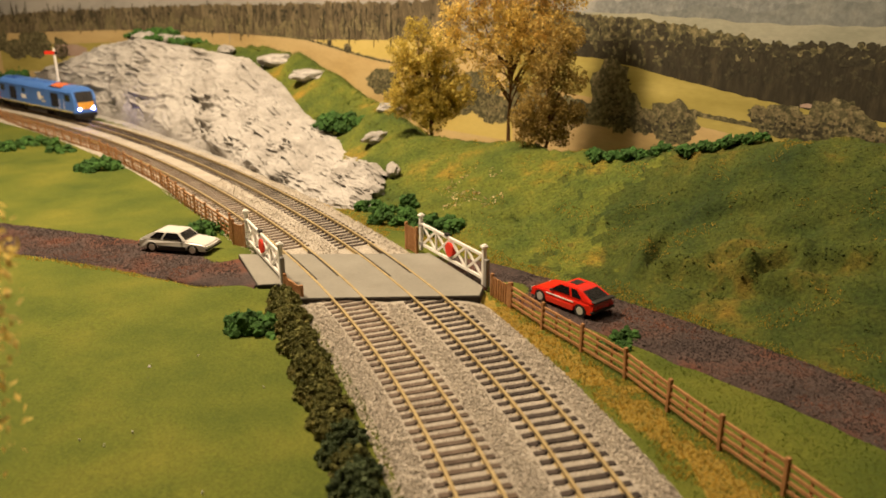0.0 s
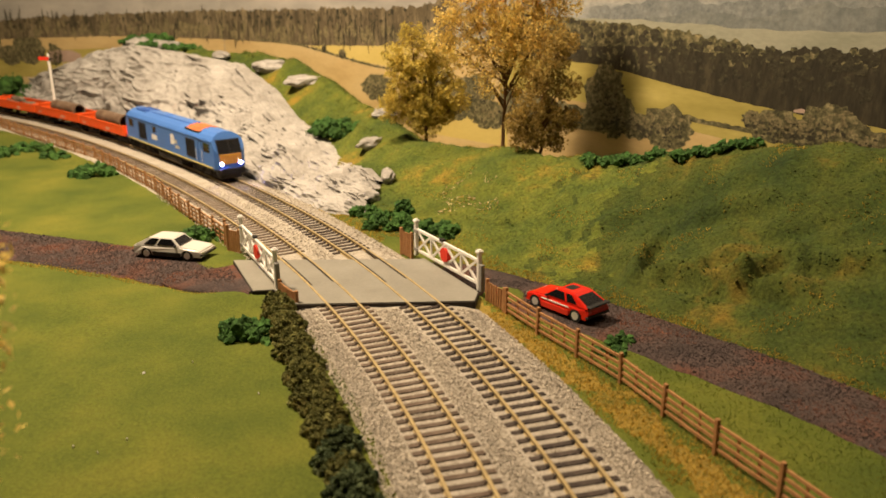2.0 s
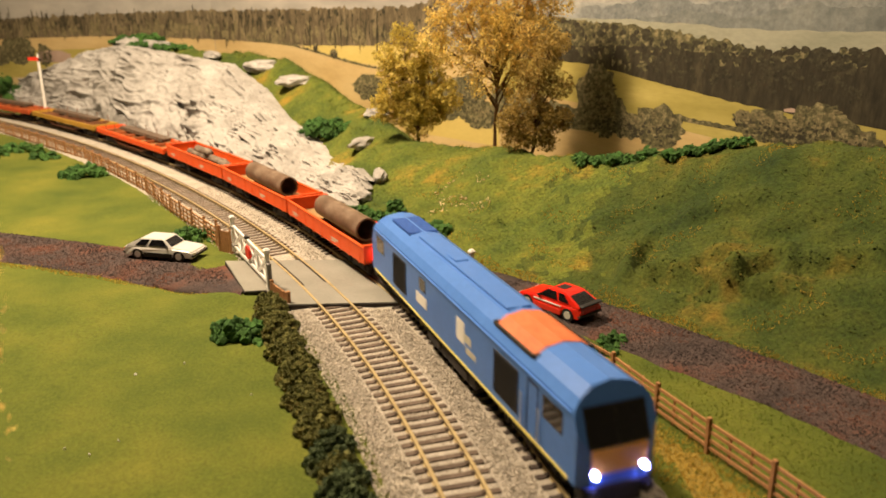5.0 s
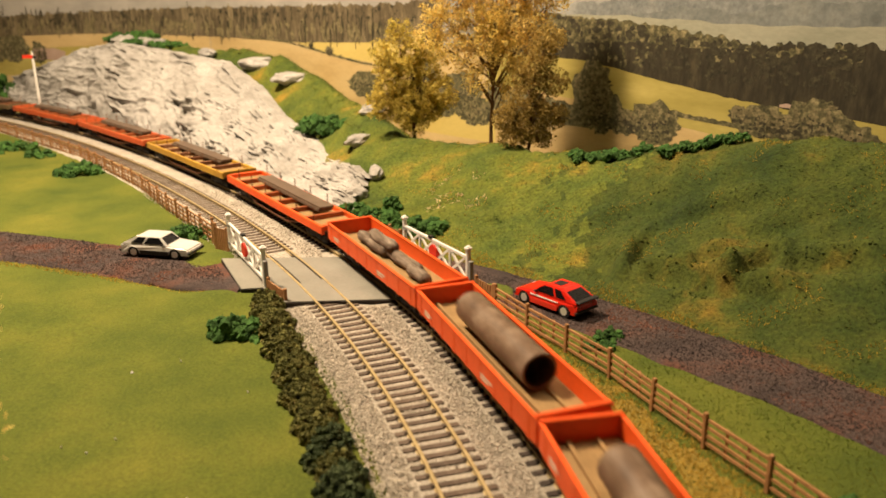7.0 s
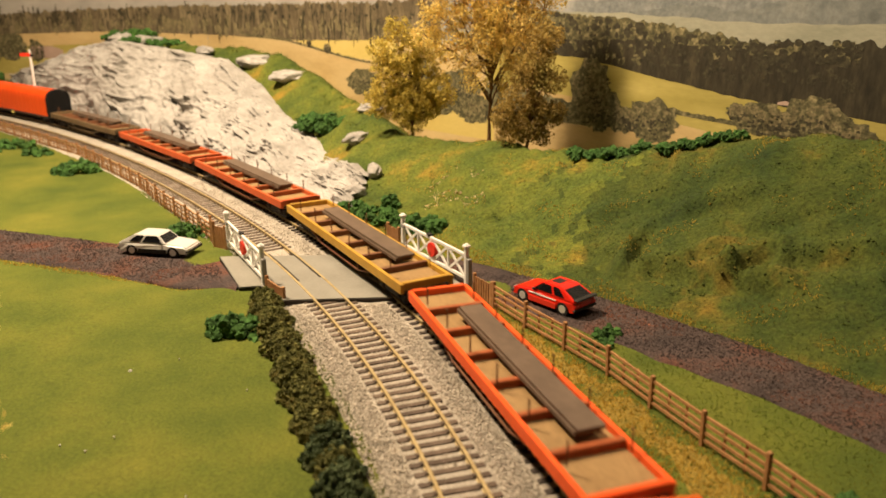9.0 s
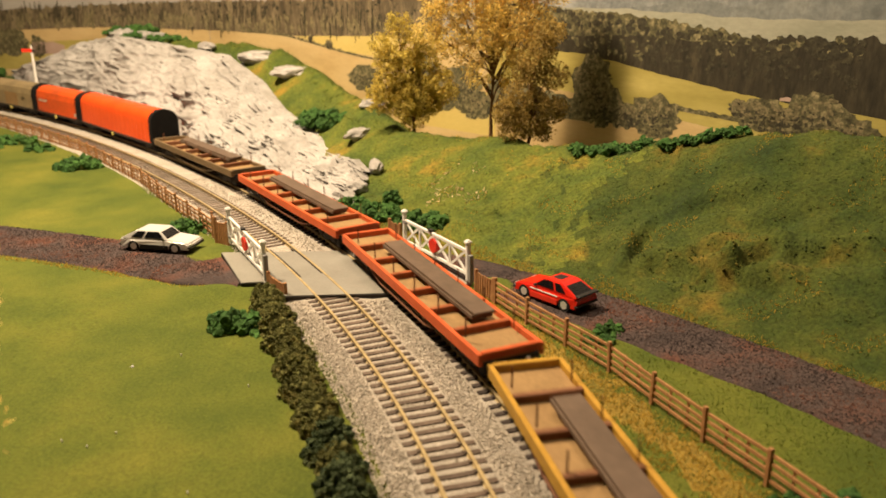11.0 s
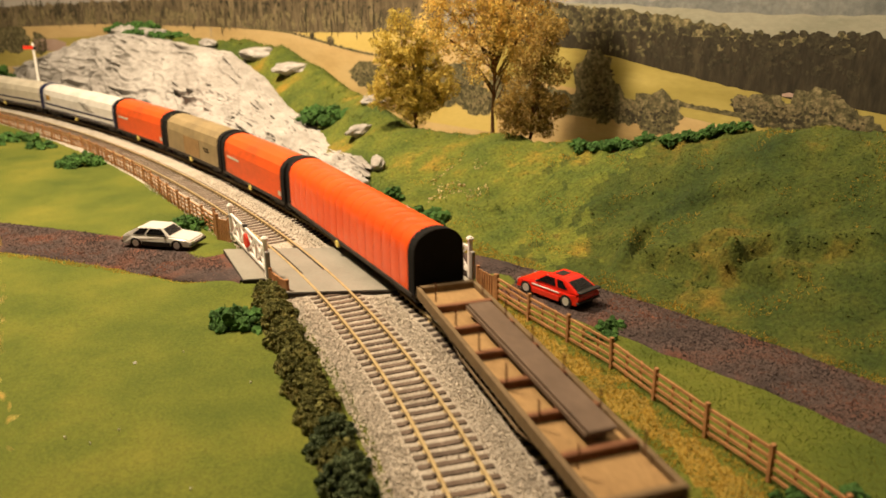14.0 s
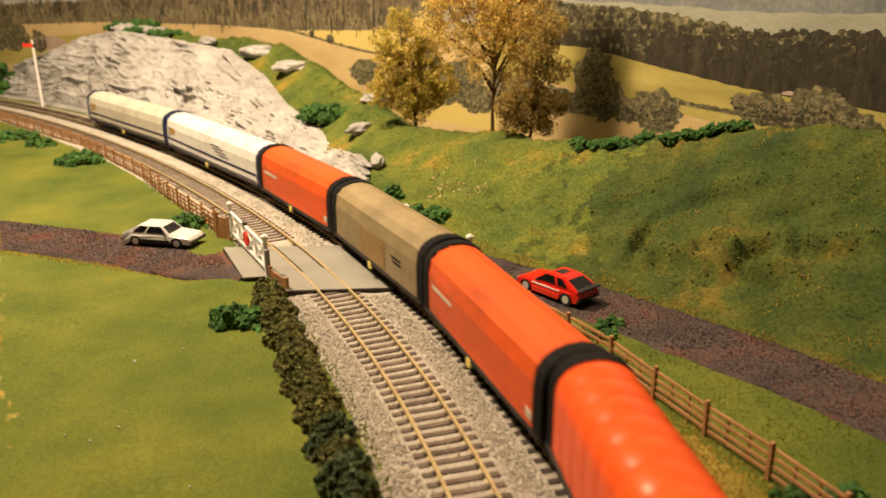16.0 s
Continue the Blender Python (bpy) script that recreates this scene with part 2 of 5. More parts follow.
    "print_gold": material("backdrop_print_gold_field", [(0.52, 0.40, 0.12), (0.6, 0.48, 0.17)], 8, 0.6, fine=(120, 0.06), bump=0, stretch=(1, 1, 4)),
    "print_tree": material("backdrop_print_tree", [(0.035, 0.033, 0.018), (0.12, 0.11, 0.055), (0.33, 0.28, 0.15)], 190, 0.6, fine=(600, 0.6), bump=0),
    "print_leaf": material("backdrop_print_sunlit_leaves", [(0.09, 0.075, 0.04), (0.18, 0.15, 0.08), (0.29, 0.24, 0.13)], 220, 0.6, fine=(700, 0.5), bump=0),
    "print_shade": material("backdrop_print_shaded_leaves", [(0.02, 0.018, 0.012), (0.045, 0.04, 0.024), (0.08, 0.07, 0.04)], 220, 0.6, fine=(700, 0.5), bump=0),
    "print_house": material("backdrop_print_house", [(0.36, 0.25, 0.2), (0.45, 0.33, 0.27)], 40, 0.6, bump=0),
    "room": material("plain_wall_paint", [(0.55, 0.5, 0.44), (0.6, 0.55, 0.48)], 2, 0.9, bump=0),
    "floorwood": material("dark_floor", [(0.12, 0.08, 0.05), (0.2, 0.14, 0.09)], 3, 0.6, bump=0),
    "backboard": material("backdrop_board", [(0.5, 0.45, 0.3), (0.6, 0.52, 0.36)], 3, 0.7, bump=0),
}


# ---- mesh helpers: shapes are written in millimetres ----
def part(name, bm, mat, parent=None, label="", smooth=False, kind=""):
    me = bpy.data.meshes.new(name)
    bm.transform(Matrix.Scale(MM, 4))
    bm.normal_update()
    bm.to_mesh(me)
    bm.free()
    me.materials.append(MAT[mat] if isinstance(mat, str) else mat)
    if smooth:
        me.polygons.foreach_set("use_smooth", [True] * len(me.polygons))
    ob = new(name, me)
    if parent:
        ob.parent = parent
    return tagged(ob, label=label, kind=kind)


def at(x, y, z, rx=0, ry=0, rz=0):
    return pose(x * MM, y * MM, z * MM, rx, ry, rz)


def box(bm, x0, x1, y0, y1, z0, z1, bevel=0.0, m=None):
    r = bmesh.ops.create_cube(bm, size=1)["verts"]
    for v in r:
        v.co = Vector(((x0 + x1) / 2 + v.co.x * (x1 - x0), (y0 + y1) / 2 + v.co.y * (y1 - y0), (z0 + z1) / 2 + v.co.z * (z1 - z0)))
    if bevel:
        es = list({e for v in r for e in v.link_edges})
        r = bmesh.ops.bevel(bm, geom=es, offset=bevel, segments=1, affect="EDGES")["verts"]
    if m:
        bmesh.ops.transform(bm, matrix=m, verts=list({v for v in r if v.is_valid}))
    return bm


def boxes(*rows, bevel=0.0):
    bm = bmesh.new()
    for r in rows:
        box(bm, *r, bevel=bevel)
    return bm


def rod(bm, a, b, r, sides=8, r2=None):
    a, b = Vector(a), Vector(b)
    d = b - a
    m = Matrix.Translation((a + b) / 2) @ d.to_track_quat("Z", "Y").to_matrix().to_4x4()
    bmesh.ops.create_cone(bm, cap_ends=True, segments=sides, radius1=r, radius2=r if r2 is None else r2, depth=d.length, matrix=m)
    return bm


def prism(outline, axis, a, b, bm=None):
    """A solid from an outline of 2D points, drawn out along axis from a to b."""
    bm = bm or bmesh.new()
    def put(p, w):
        return {"x": (w, p[0], p[1]), "y": (p[0], w, p[1]), "z": (p[0], p[1], w)}[axis]
    lo = [bm.verts.new(put(p, a)) for p in outline]
    hi = [bm.verts.new(put(p, b)) for p in outline]
    n = len(outline)
    for i in range(n):
        bm.faces.new((lo[i], lo[(i + 1) % n], hi[(i + 1) % n], hi[i]))
    bm.faces.new(lo[::-1])
    bm.faces.new(hi)
    bmesh.ops.recalc_face_normals(bm, faces=bm.faces[:])
    return bm


def empty(name, m, label, category, group=""):
    ob = new(name)
    ob.matrix_world = m
    return tagged(ob, label, category, group)


# ---- the line of the track: distance along it s (mm), growing away from the camera ----
def heading(u):
    v = np.clip(u, -0.08, 1.08)
    h = 1.7785 + 1.13361 * v - 0.989165 * v ** 2 + 0.417184 * v ** 3
    h = h + np.where(u < -0.08, (u + 0.08) * 1.28, 0) + np.where(u > 1.08, (np.minimum(u, 1.35) - 1.08) * 0.457, 0)
    return h + np.where(u > 1.35, (u - 1.35) * 0.91, 0)


LINE_S = np.arange(-2600, 4300, 2.0)
LINE_H = heading(LINE_S / 1000)
LINE_X, LINE_Y = np.cumsum(np.cos(LINE_H)) * 2.0, np.cumsum(np.sin(LINE_H)) * 2.0
LINE_X += 63.8 - np.interp(0, LINE_S, LINE_X)
LINE_Y += 232.7 - np.interp(0, LINE_S, LINE_Y)
GAP = 44.8  # between the two tracks


def on_line(s, off=0.0):
    """Place and heading on the far track at s, off to the left of it looking away."""
    h = np.interp(s, LINE_S, LINE_H)
    return np.interp(s, LINE_S, LINE_X) - np.sin(h) * off, np.interp(s, LINE_S, LINE_Y) + np.cos(h) * off, h


def to_line(x, y):
    """s and off of places (arrays)."""
    keep = (LINE_S > -700) & (LINE_S < 2600)
    ls, lx, ly, lh = LINE_S[keep][::4], LINE_X[keep][::4], LINE_Y[keep][::4], LINE_H[keep][::4]
    x, y = np.asarray(x, float).ravel(), np.asarray(y, float).ravel()
    s, o = np.empty_like(x), np.empty_like(x)
    for i in range(0, len(x), 4000):
        dx, dy = x[i:i + 4000, None] - lx, y[i:i + 4000, None] - ly
        j = (dx * dx + dy * dy).argmin(1)
        k = np.arange(len(j))
        s[i:i + 4000] = ls[j] + dx[k, j] * np.cos(lh[j]) + dy[k, j] * np.sin(lh[j])
        o[i:i + 4000] = -dx[k, j] * np.sin(lh[j]) + dy[k, j] * np.cos(lh[j])
    return s, o


# ---- room: plain walls, floor and ceiling that close the place ----
def room():
    for name, rows in (("floor", (-3100, 2200, -2200, 2900, -910, -900)), ("ceiling", (-3100, 2200, -2200, 2900, 1500, 1510)),
                       ("wall_south", (-3100, 2200, -2210, -2200, -900, 1500)), ("wall_north", (-3100, 2200, 2900, 2910, -900, 1500)),
                       ("wall_west", (-3110, -3100, -2200, 2900, -900, 1500)), ("wall_east", (2200, 2210, -2200, 2900, -900, 1500))):
        tagged(part(name, boxes(rows), "floorwood" if name == "floor" else "room"), kind="structure")


# ---- landform ----
FOOT = [(700, -300), (420, 60), (330, 165), (262, 262), (207, 334), (158, 397), (110, 453), (60, 508), (20, 556), (-20, 604), (-62, 645), (-98, 691), (-162, 785),
        (-253, 919), (-363, 1054), (-447, 1159), (-530, 1244), (-640, 1340), (-900, 1500)]
RIDGE = [(900, 0, 88), (520, 290, 88), (330, 440, 88), (235, 535, 84), (190, 585, 66), (146, 634, 51), (100, 685, 46), (61, 728, 44), (-25, 800, 38), (-58, 880, 54), (-97, 965, 60), (-139, 1035, 77), (-184, 1100, 93),
         (-240, 1155, 101), (-316, 1200, 101), (-385, 1240, 104), (-470, 1300, 112), (-557, 1340, 89), (-649, 1405, 60), (-740, 1480, 22), (-1000, 1640, 0)]

ROCK_FOOT = [(-66, 652), (-104, 687), (-137, 733), (-169, 779), (-212, 844), (-260, 913), (-315, 981), (-370, 1048), (-454, 1153), (-537, 1238), (-647, 1334), (-725, 1392)]
ROCK_TOP = [(-49, 725, 24), (-69, 771, 15), (-89, 828, 12), (-122, 885, 24), (-166, 965, 36), (-206, 1049, 60), (-265, 1122, 87), (-354, 1184, 97), (-468, 1264, 106), (-553, 1329, 92), (-648, 1400, 60), (-735, 1462, 26)]


def along(poly, x, y):
    """Distance to a polyline, its side (positive: right of it) and the fraction index of the nearest place."""
    p = np.array([q[:2] for q in poly], float)
    best, side, idx = np.full(len(x), 1e18), np.zeros(len(x)), np.zeros(len(x))
    for i in range(len(p) - 1):
        a, d = p[i], p[i + 1] - p[i]
        k = np.clip(((x - a[0]) * d[0] + (y - a[1]) * d[1]) / (d @ d), 0, 1)
        e = (x - a[0] - k * d[0]) ** 2 + (y - a[1] - k * d[1]) ** 2
        m = e < best
        best[m], idx[m] = e[m], (i + k)[m]
        side[m] = ((y - a[1]) * d[0] - (x - a[0]) * d[1])[m] * -1
    return np.sqrt(best), side, idx


FOLDS = ((132, 483, 145, 500, 4.0), (142, 468, 168, 441, 3.6), (176, 434, 198, 416, 3.4), (167, 459, 178, 453, 3.0), (187, 438, 201, 440, 3.8), (214, 430, 240, 414, 3.2), (176, 500, 200, 486, 2.6), (120, 540, 150, 530, 2.2))


def land(x, y):
    """Height of the ground, and how far up the bank (0 at its foot, 1 at the ridge)."""
    x, y = np.asarray(x, float).ravel(), np.asarray(y, float).ravel()
    df, sf, _ = along(FOOT, x, y)
    dr, sr, ir = along(RIDGE, x, y)
    rz = np.interp(ir, range(len(RIDGE)), [q[2] for q in RIDGE])
    t = np.where(sf > 0, np.where(sr > 0, 1.0, df / (df + dr + 1e-6)), 0.0)
    prof = t ** np.interp(ir, [8, 9.5, 12.5, 14.5], [1.15, 1.75, 1.6, 1.2]) * (1.0 - 0.12 * np.sin(t * math.pi * 2))
    z = -6 + (rz + 6) * prof - np.where((sr > 0) & (sf > 0), np.minimum(dr * 0.75, 90), 0)
    wob = np.array([noise.noise((a / 55, b / 55, 3.1)) * 5 + noise.noise((a / 17, b / 17, 8.1)) * 3.4 + noise.noise((a / 9, b / 9, 1.7)) * 1.2 - 7.0 * max(0.0, 0.26 - abs(noise.noise((a / 34 + 0.4 * b / 34, b / 24, 4.4)))) / 0.26 * max(0.0, 0.3 + noise.noise((a / 60, b / 60, 9.3))) for a, b in zip(x, y)])
    flat = np.array([noise.noise((a / 90, b / 90, 5.2)) * 0.6 for a, b in zip(x, y)])
    for mx, my, mr, mh in ((-128, 474, 20, 4.2), (40, 474, 16, 3.6), (-152, 546, 20, 3.5), (-100, 468, 9, 3.0)):
        z = z + mh * np.exp(-((x - mx) ** 2 + (y - my) ** 2) / mr ** 2) * (t <= 0)
    for a, b, c, d, deep in FOLDS:
        e, side, _ = along([(a, b), (c, d)], x, y)
        z = z + (t > 0) * 1.7 * deep * (1.1 * np.exp(-((e - 7) / 6) ** 2) * (side < 0) - np.exp(-(e / 4.5) ** 2))
    return z + np.where(t > 0, wob * np.minimum(1, t * 5), flat), t


def grid_mesh(name, xs, ys, mats, pick, cut=None):
    gx, gy = np.meshgrid(xs, ys)
    z, t = land(gx, gy)
    n, m = len(xs), len(ys)
    co = np.stack([gx.ravel(), gy.ravel(), z], 1) * MM
    i = (np.arange(m - 1)[:, None] * n + np.arange(n - 1)).ravel()
    faces = np.stack([i, i + 1, i + n + 1, i + n], 1)
    me = bpy.data.meshes.new(name)
    me.from_pydata(co.tolist(), [], faces.tolist())
    for k in mats:
        me.materials.append(MAT[k])
    me.polygons.foreach_set("material_index", pick(gx.ravel()[faces].mean(1), gy.ravel()[faces].mean(1), t[faces].mean(1)).astype(np.int32))
    me.polygons.foreach_set("use_smooth", np.ones(len(faces), bool))
    return tagged(new(name, me), kind="structure")


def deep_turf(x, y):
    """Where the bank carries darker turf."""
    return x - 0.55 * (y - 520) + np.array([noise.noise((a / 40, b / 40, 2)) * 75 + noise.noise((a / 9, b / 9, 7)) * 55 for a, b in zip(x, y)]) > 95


def verge(x, y, wide):
    d, _, _ = along([(20, 462), (40, 424), (60, 388), (78, 350), (94, 310), (108, 270), (122, 232), (132, 200)], x, y)
    return d < wide * (0.75 + np.array([noise.noise((a / 9, b / 9, 6)) * 0.8 for a, b in zip(x, y)]))


def ground():
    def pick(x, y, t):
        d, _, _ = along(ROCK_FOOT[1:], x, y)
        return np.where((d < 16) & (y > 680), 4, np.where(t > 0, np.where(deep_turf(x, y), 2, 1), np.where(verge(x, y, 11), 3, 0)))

    xs = np.concatenate([np.arange(-2700, -940, 110), np.arange(-940, -500, 13), np.arange(-500, -60, 7), np.arange(-60, 100, 4), np.arange(100, 240, 3), np.arange(240, 420, 5), np.arange(420, 800, 20), np.arange(800, 1500, 100)])
    ys = np.concatenate([np.arange(-1200, 130, 90), np.arange(130, 400, 7), np.arange(400, 520, 3), np.arange(520, 760, 4), np.arange(760, 900, 7), np.arange(900, 1700, 11), np.arange(1700, 2500, 100)])
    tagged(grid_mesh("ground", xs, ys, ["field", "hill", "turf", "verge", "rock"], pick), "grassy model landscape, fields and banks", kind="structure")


def sweep(name, section, s0, s1, off, mat, step=6.0, parent=None, label="", rough=0.0, kind=""):
    """Draws a cross-section of (offset, height) along the track."""
    ss = np.arange(s0, s1 + 0.1, step)
    bm = bmesh.new()
    rings = []
    for s in ss:
        ring = []
        for o, z in section:
            x, y, h = on_line(s, off + o)
            if rough:
                x += noise.noise((s / 9, o, 1)) * rough
                y += noise.noise((s / 9, o, 7)) * rough
                z += noise.noise((s / 5, o * 0.3, 4)) * rough * 0.25
            ring.append(bm.verts.new((x, y, z)))
        rings.append(ring)
    n = len(section)
    for a, b in zip(rings[:-1], rings[1:]):
        for i in range(n - 1):
            bm.faces.new((a[i], a[i + 1], b[i + 1], b[i]))
    bmesh.ops.recalc_face_normals(bm, faces=bm.faces[:])
    return part(name, bm, mat, parent, label, kind=kind)


def tracks():
    bed = [(-32, -6.2), (-24, -3.6), (-15, -2.7), (15, -2.7), (22, -3.3), (30, -2.7), (GAP + 15, -2.7), (GAP + 20, -3.6), (GAP + 26, -6.2)]
    tagged(sweep("ballast_bed", bed, -2550, 4200, 0, "ballast", 7, rough=2.0), "pale grey ballast bed under two tracks", "ballast", kind="structure")
    for k, off in enumerate((0, GAP)):
        tr = empty("railway_track", Matrix(), "curved model track with brown sleepers and brassy rails", "track", "railway tracks")
        prof = [(-1.0, -2.4), (-0.35, -2.2), (-0.35, -0.7), (-0.72, -0.5), (-0.72, 0), (0.72, 0), (0.72, -0.5), (0.35, -0.7), (0.35, -2.2), (0.9, -2.4)]
        for g in (-8.7, 8.7):
            sweep("rail", [(o + g, z) for o, z in prof], -2550, 4200, off, "rail", 8, tr)
        me = None
        for i in range(208):
            s = -130 + i * 7.1 + k * 3.1
            if k and 283 < s < 366 or not k and 268 < s < 352:
                continue
            x, y, h = on_line(s, off)
            if me is None:
                ob = part("sleeper", boxes((-1.5, 1.5, -14.5, 14.5, -3.6, -2.0), (-1.1, 1.1, -10.4, -6.9, -2.1, -1.3), (-1.1, 1.1, 6.9, 10.4, -2.1, -1.3), bevel=0.2), "sleeper" if k else "sleeper_dark", tr)
                me = ob.data
            else:
                ob = new("sleeper", me)
                ob.parent = tr
            ob.matrix_basis = at(x, y, 0, 0, 0, math.degrees(h) + random.uniform(-0.8, 0.8))


def ribbon(name, pts, half, z, mat, label, category, wob=2.5, rise=3.6):
    """A road strip on the ground with uneven edges."""
    p = np.array(pts, float)
    d = np.concatenate([[0], np.cumsum(np.hypot(*np.diff(p, axis=0).T))])
    k = np.arange(0, d[-1], 5.0)
    x, y = np.interp(k, d, p[:, 0]), np.interp(k, d, p[:, 1])
    for _ in range(6):
        x[1:-1], y[1:-1] = (x[:-2] + x[1:-1] * 2 + x[2:]) / 4, (y[:-2] + y[1:-1] * 2 + y[2:]) / 4
    tx, ty = np.gradient(x), np.gradient(y)
    l = np.hypot(tx, ty)
    nx, ny = -ty / l, tx / l
    bm, rings = bmesh.new(), []
    for i in range(len(k)):
        ring = []
        for e in (-1.06, -1, -0.5, 0, 0.5, 1, 1.06):
            w = half * e + (noise.noise((k[i] / 13, e * 9, 2)) * wob if abs(e) >= 1 else 0)
            px, py = x[i] + nx[i] * w, y[i] + ny[i] * w
            up = rise * max(0.0, 1 - k[i] / 55)
            ring.append(bm.verts.new((px, py, z + up + (-1.8 - up if abs(e) > 1 else noise.noise((px / 9, py / 9, 4)) * 0.25))))
        rings.append(ring)
    for a, b in zip(rings[:-1], rings[1:]):
        for i in range(6):
            bm.faces.new((a[i], a[i + 1], b[i + 1], b[i]))
    bmesh.ops.recalc_face_normals(bm, faces=bm.faces[:])
    return tagged(part(name, bm, mat, smooth=True), label, category, kind="structure")


def roads():
    ribbon("road", [(-112, 497), (-150, 508), (-205, 538), (-270, 566), (-340, 592), (-480, 640), (-800, 740)], 26.5, -4.6, "road", "dark cinder lane with reddish edges through the field", "road")
    ribbon("road", [(0, 510), (34, 494), (66, 468), (98, 434), (122, 408), (146, 380), (170, 352), (196, 314), (240, 250), (320, 140)], 23, -4.6, "road", "dark cinder lane beside the brown fence", "road")
    bm = prism([(-86, 449), (22, 453), (25, 468), (-10, 536), (-13, 534), (-144, 533), (-117, 472), (-104, 474)], "z", -2.2, -0.3)
    slab = part("crossing_slab", bm, "slab")
    # slightly wider dark sheet that shows as a border below the slab
    part("dark_edge", prism([(-86.5, 448.4), (22.5, 452.3), (25.6, 468), (-9, 536.4), (-144.5, 533.5), (-117.5, 471.6), (-104, 473.5)], "z", -5.5, -1.0), "dirt", slab, "dark edge below the crossing surface")
    for off, s0, s1 in ((0, 274, 346), (GAP, 290, 360)):
        for g in (-8.7, 8.7):
            inner = -1 if g > 0 else 1
            sweep("flangeway", [(g + inner * 0.8, -0.18), (g + inner * 2.1, -0.18)], s0, s1, off, "dirt", 6, slab, "dark flange groove beside the rail")
    tagged(slab, "flat grey card road surface across both tracks", "level crossing", kind="structure")


# ---- train ----
def hood_outline(hw, z0, z1, z2, n=7):
    pts = [(-hw, z0), (-hw, z1)]
    for i in range(1, n):
        a = math.pi * i / n
        pts.append((-hw * math.cos(a), z1 + (z2 - z1) * math.sin(a) ** 0.75))
    return pts + [(hw, z1), (hw, z0)]


def bogie(parent, x, wheelbase=24, label=""):
    bm = boxes((x - wheelbase / 2 - 6, x + wheelbase / 2 + 6, -11.5, -9.5, 3, 8), (x - wheelbase / 2 - 6, x + wheelbase / 2 + 6, 9.5, 11.5, 3, 8), (x - 4, x + 4, -10, 10, 5, 11), bevel=0.5)
    for sx in (-1, 1):
        for sy in (-1, 1):
            box(bm, x + sx * wheelbase / 2 - 2, x + sx * wheelbase / 2 + 2, sy * 12.4 - 0.9, sy * 12.4 + 0.9, 4, 8, 0.4)
    b = part("bogie", bm, "dirt", parent)
    for sx in (-1, 1):
        bm = bmesh.new()
        for sy in (-1, 1):
            rod(bm, (x + sx * wheelbase / 2, sy * 7.2, 6.2), (x + sx * wheelbase / 2, sy * 9.3, 6.2), 6.2, 16)
        rod(bm, (x + sx * wheelbase / 2, -7, 6.2), (x + sx * wheelbase / 2, 7, 6.2), 1, 6)
        part("wheelset", bm, "black", b)


def buffers(parent, half, z=13):
    for sx in (-1, 1):
        for sy in (-1, 1):
            bm = rod(bmesh.new(), (sx * half, sy * 11.5, z), (sx * (half + 2), sy * 11.5, z), 1.2, 8)
            rod(bm, (sx * (half + 2), sy * 11.5, z), (sx * (half + 2.6), sy * 11.5, z), 2.6, 10)
            part("buffer", bm, "black", parent)




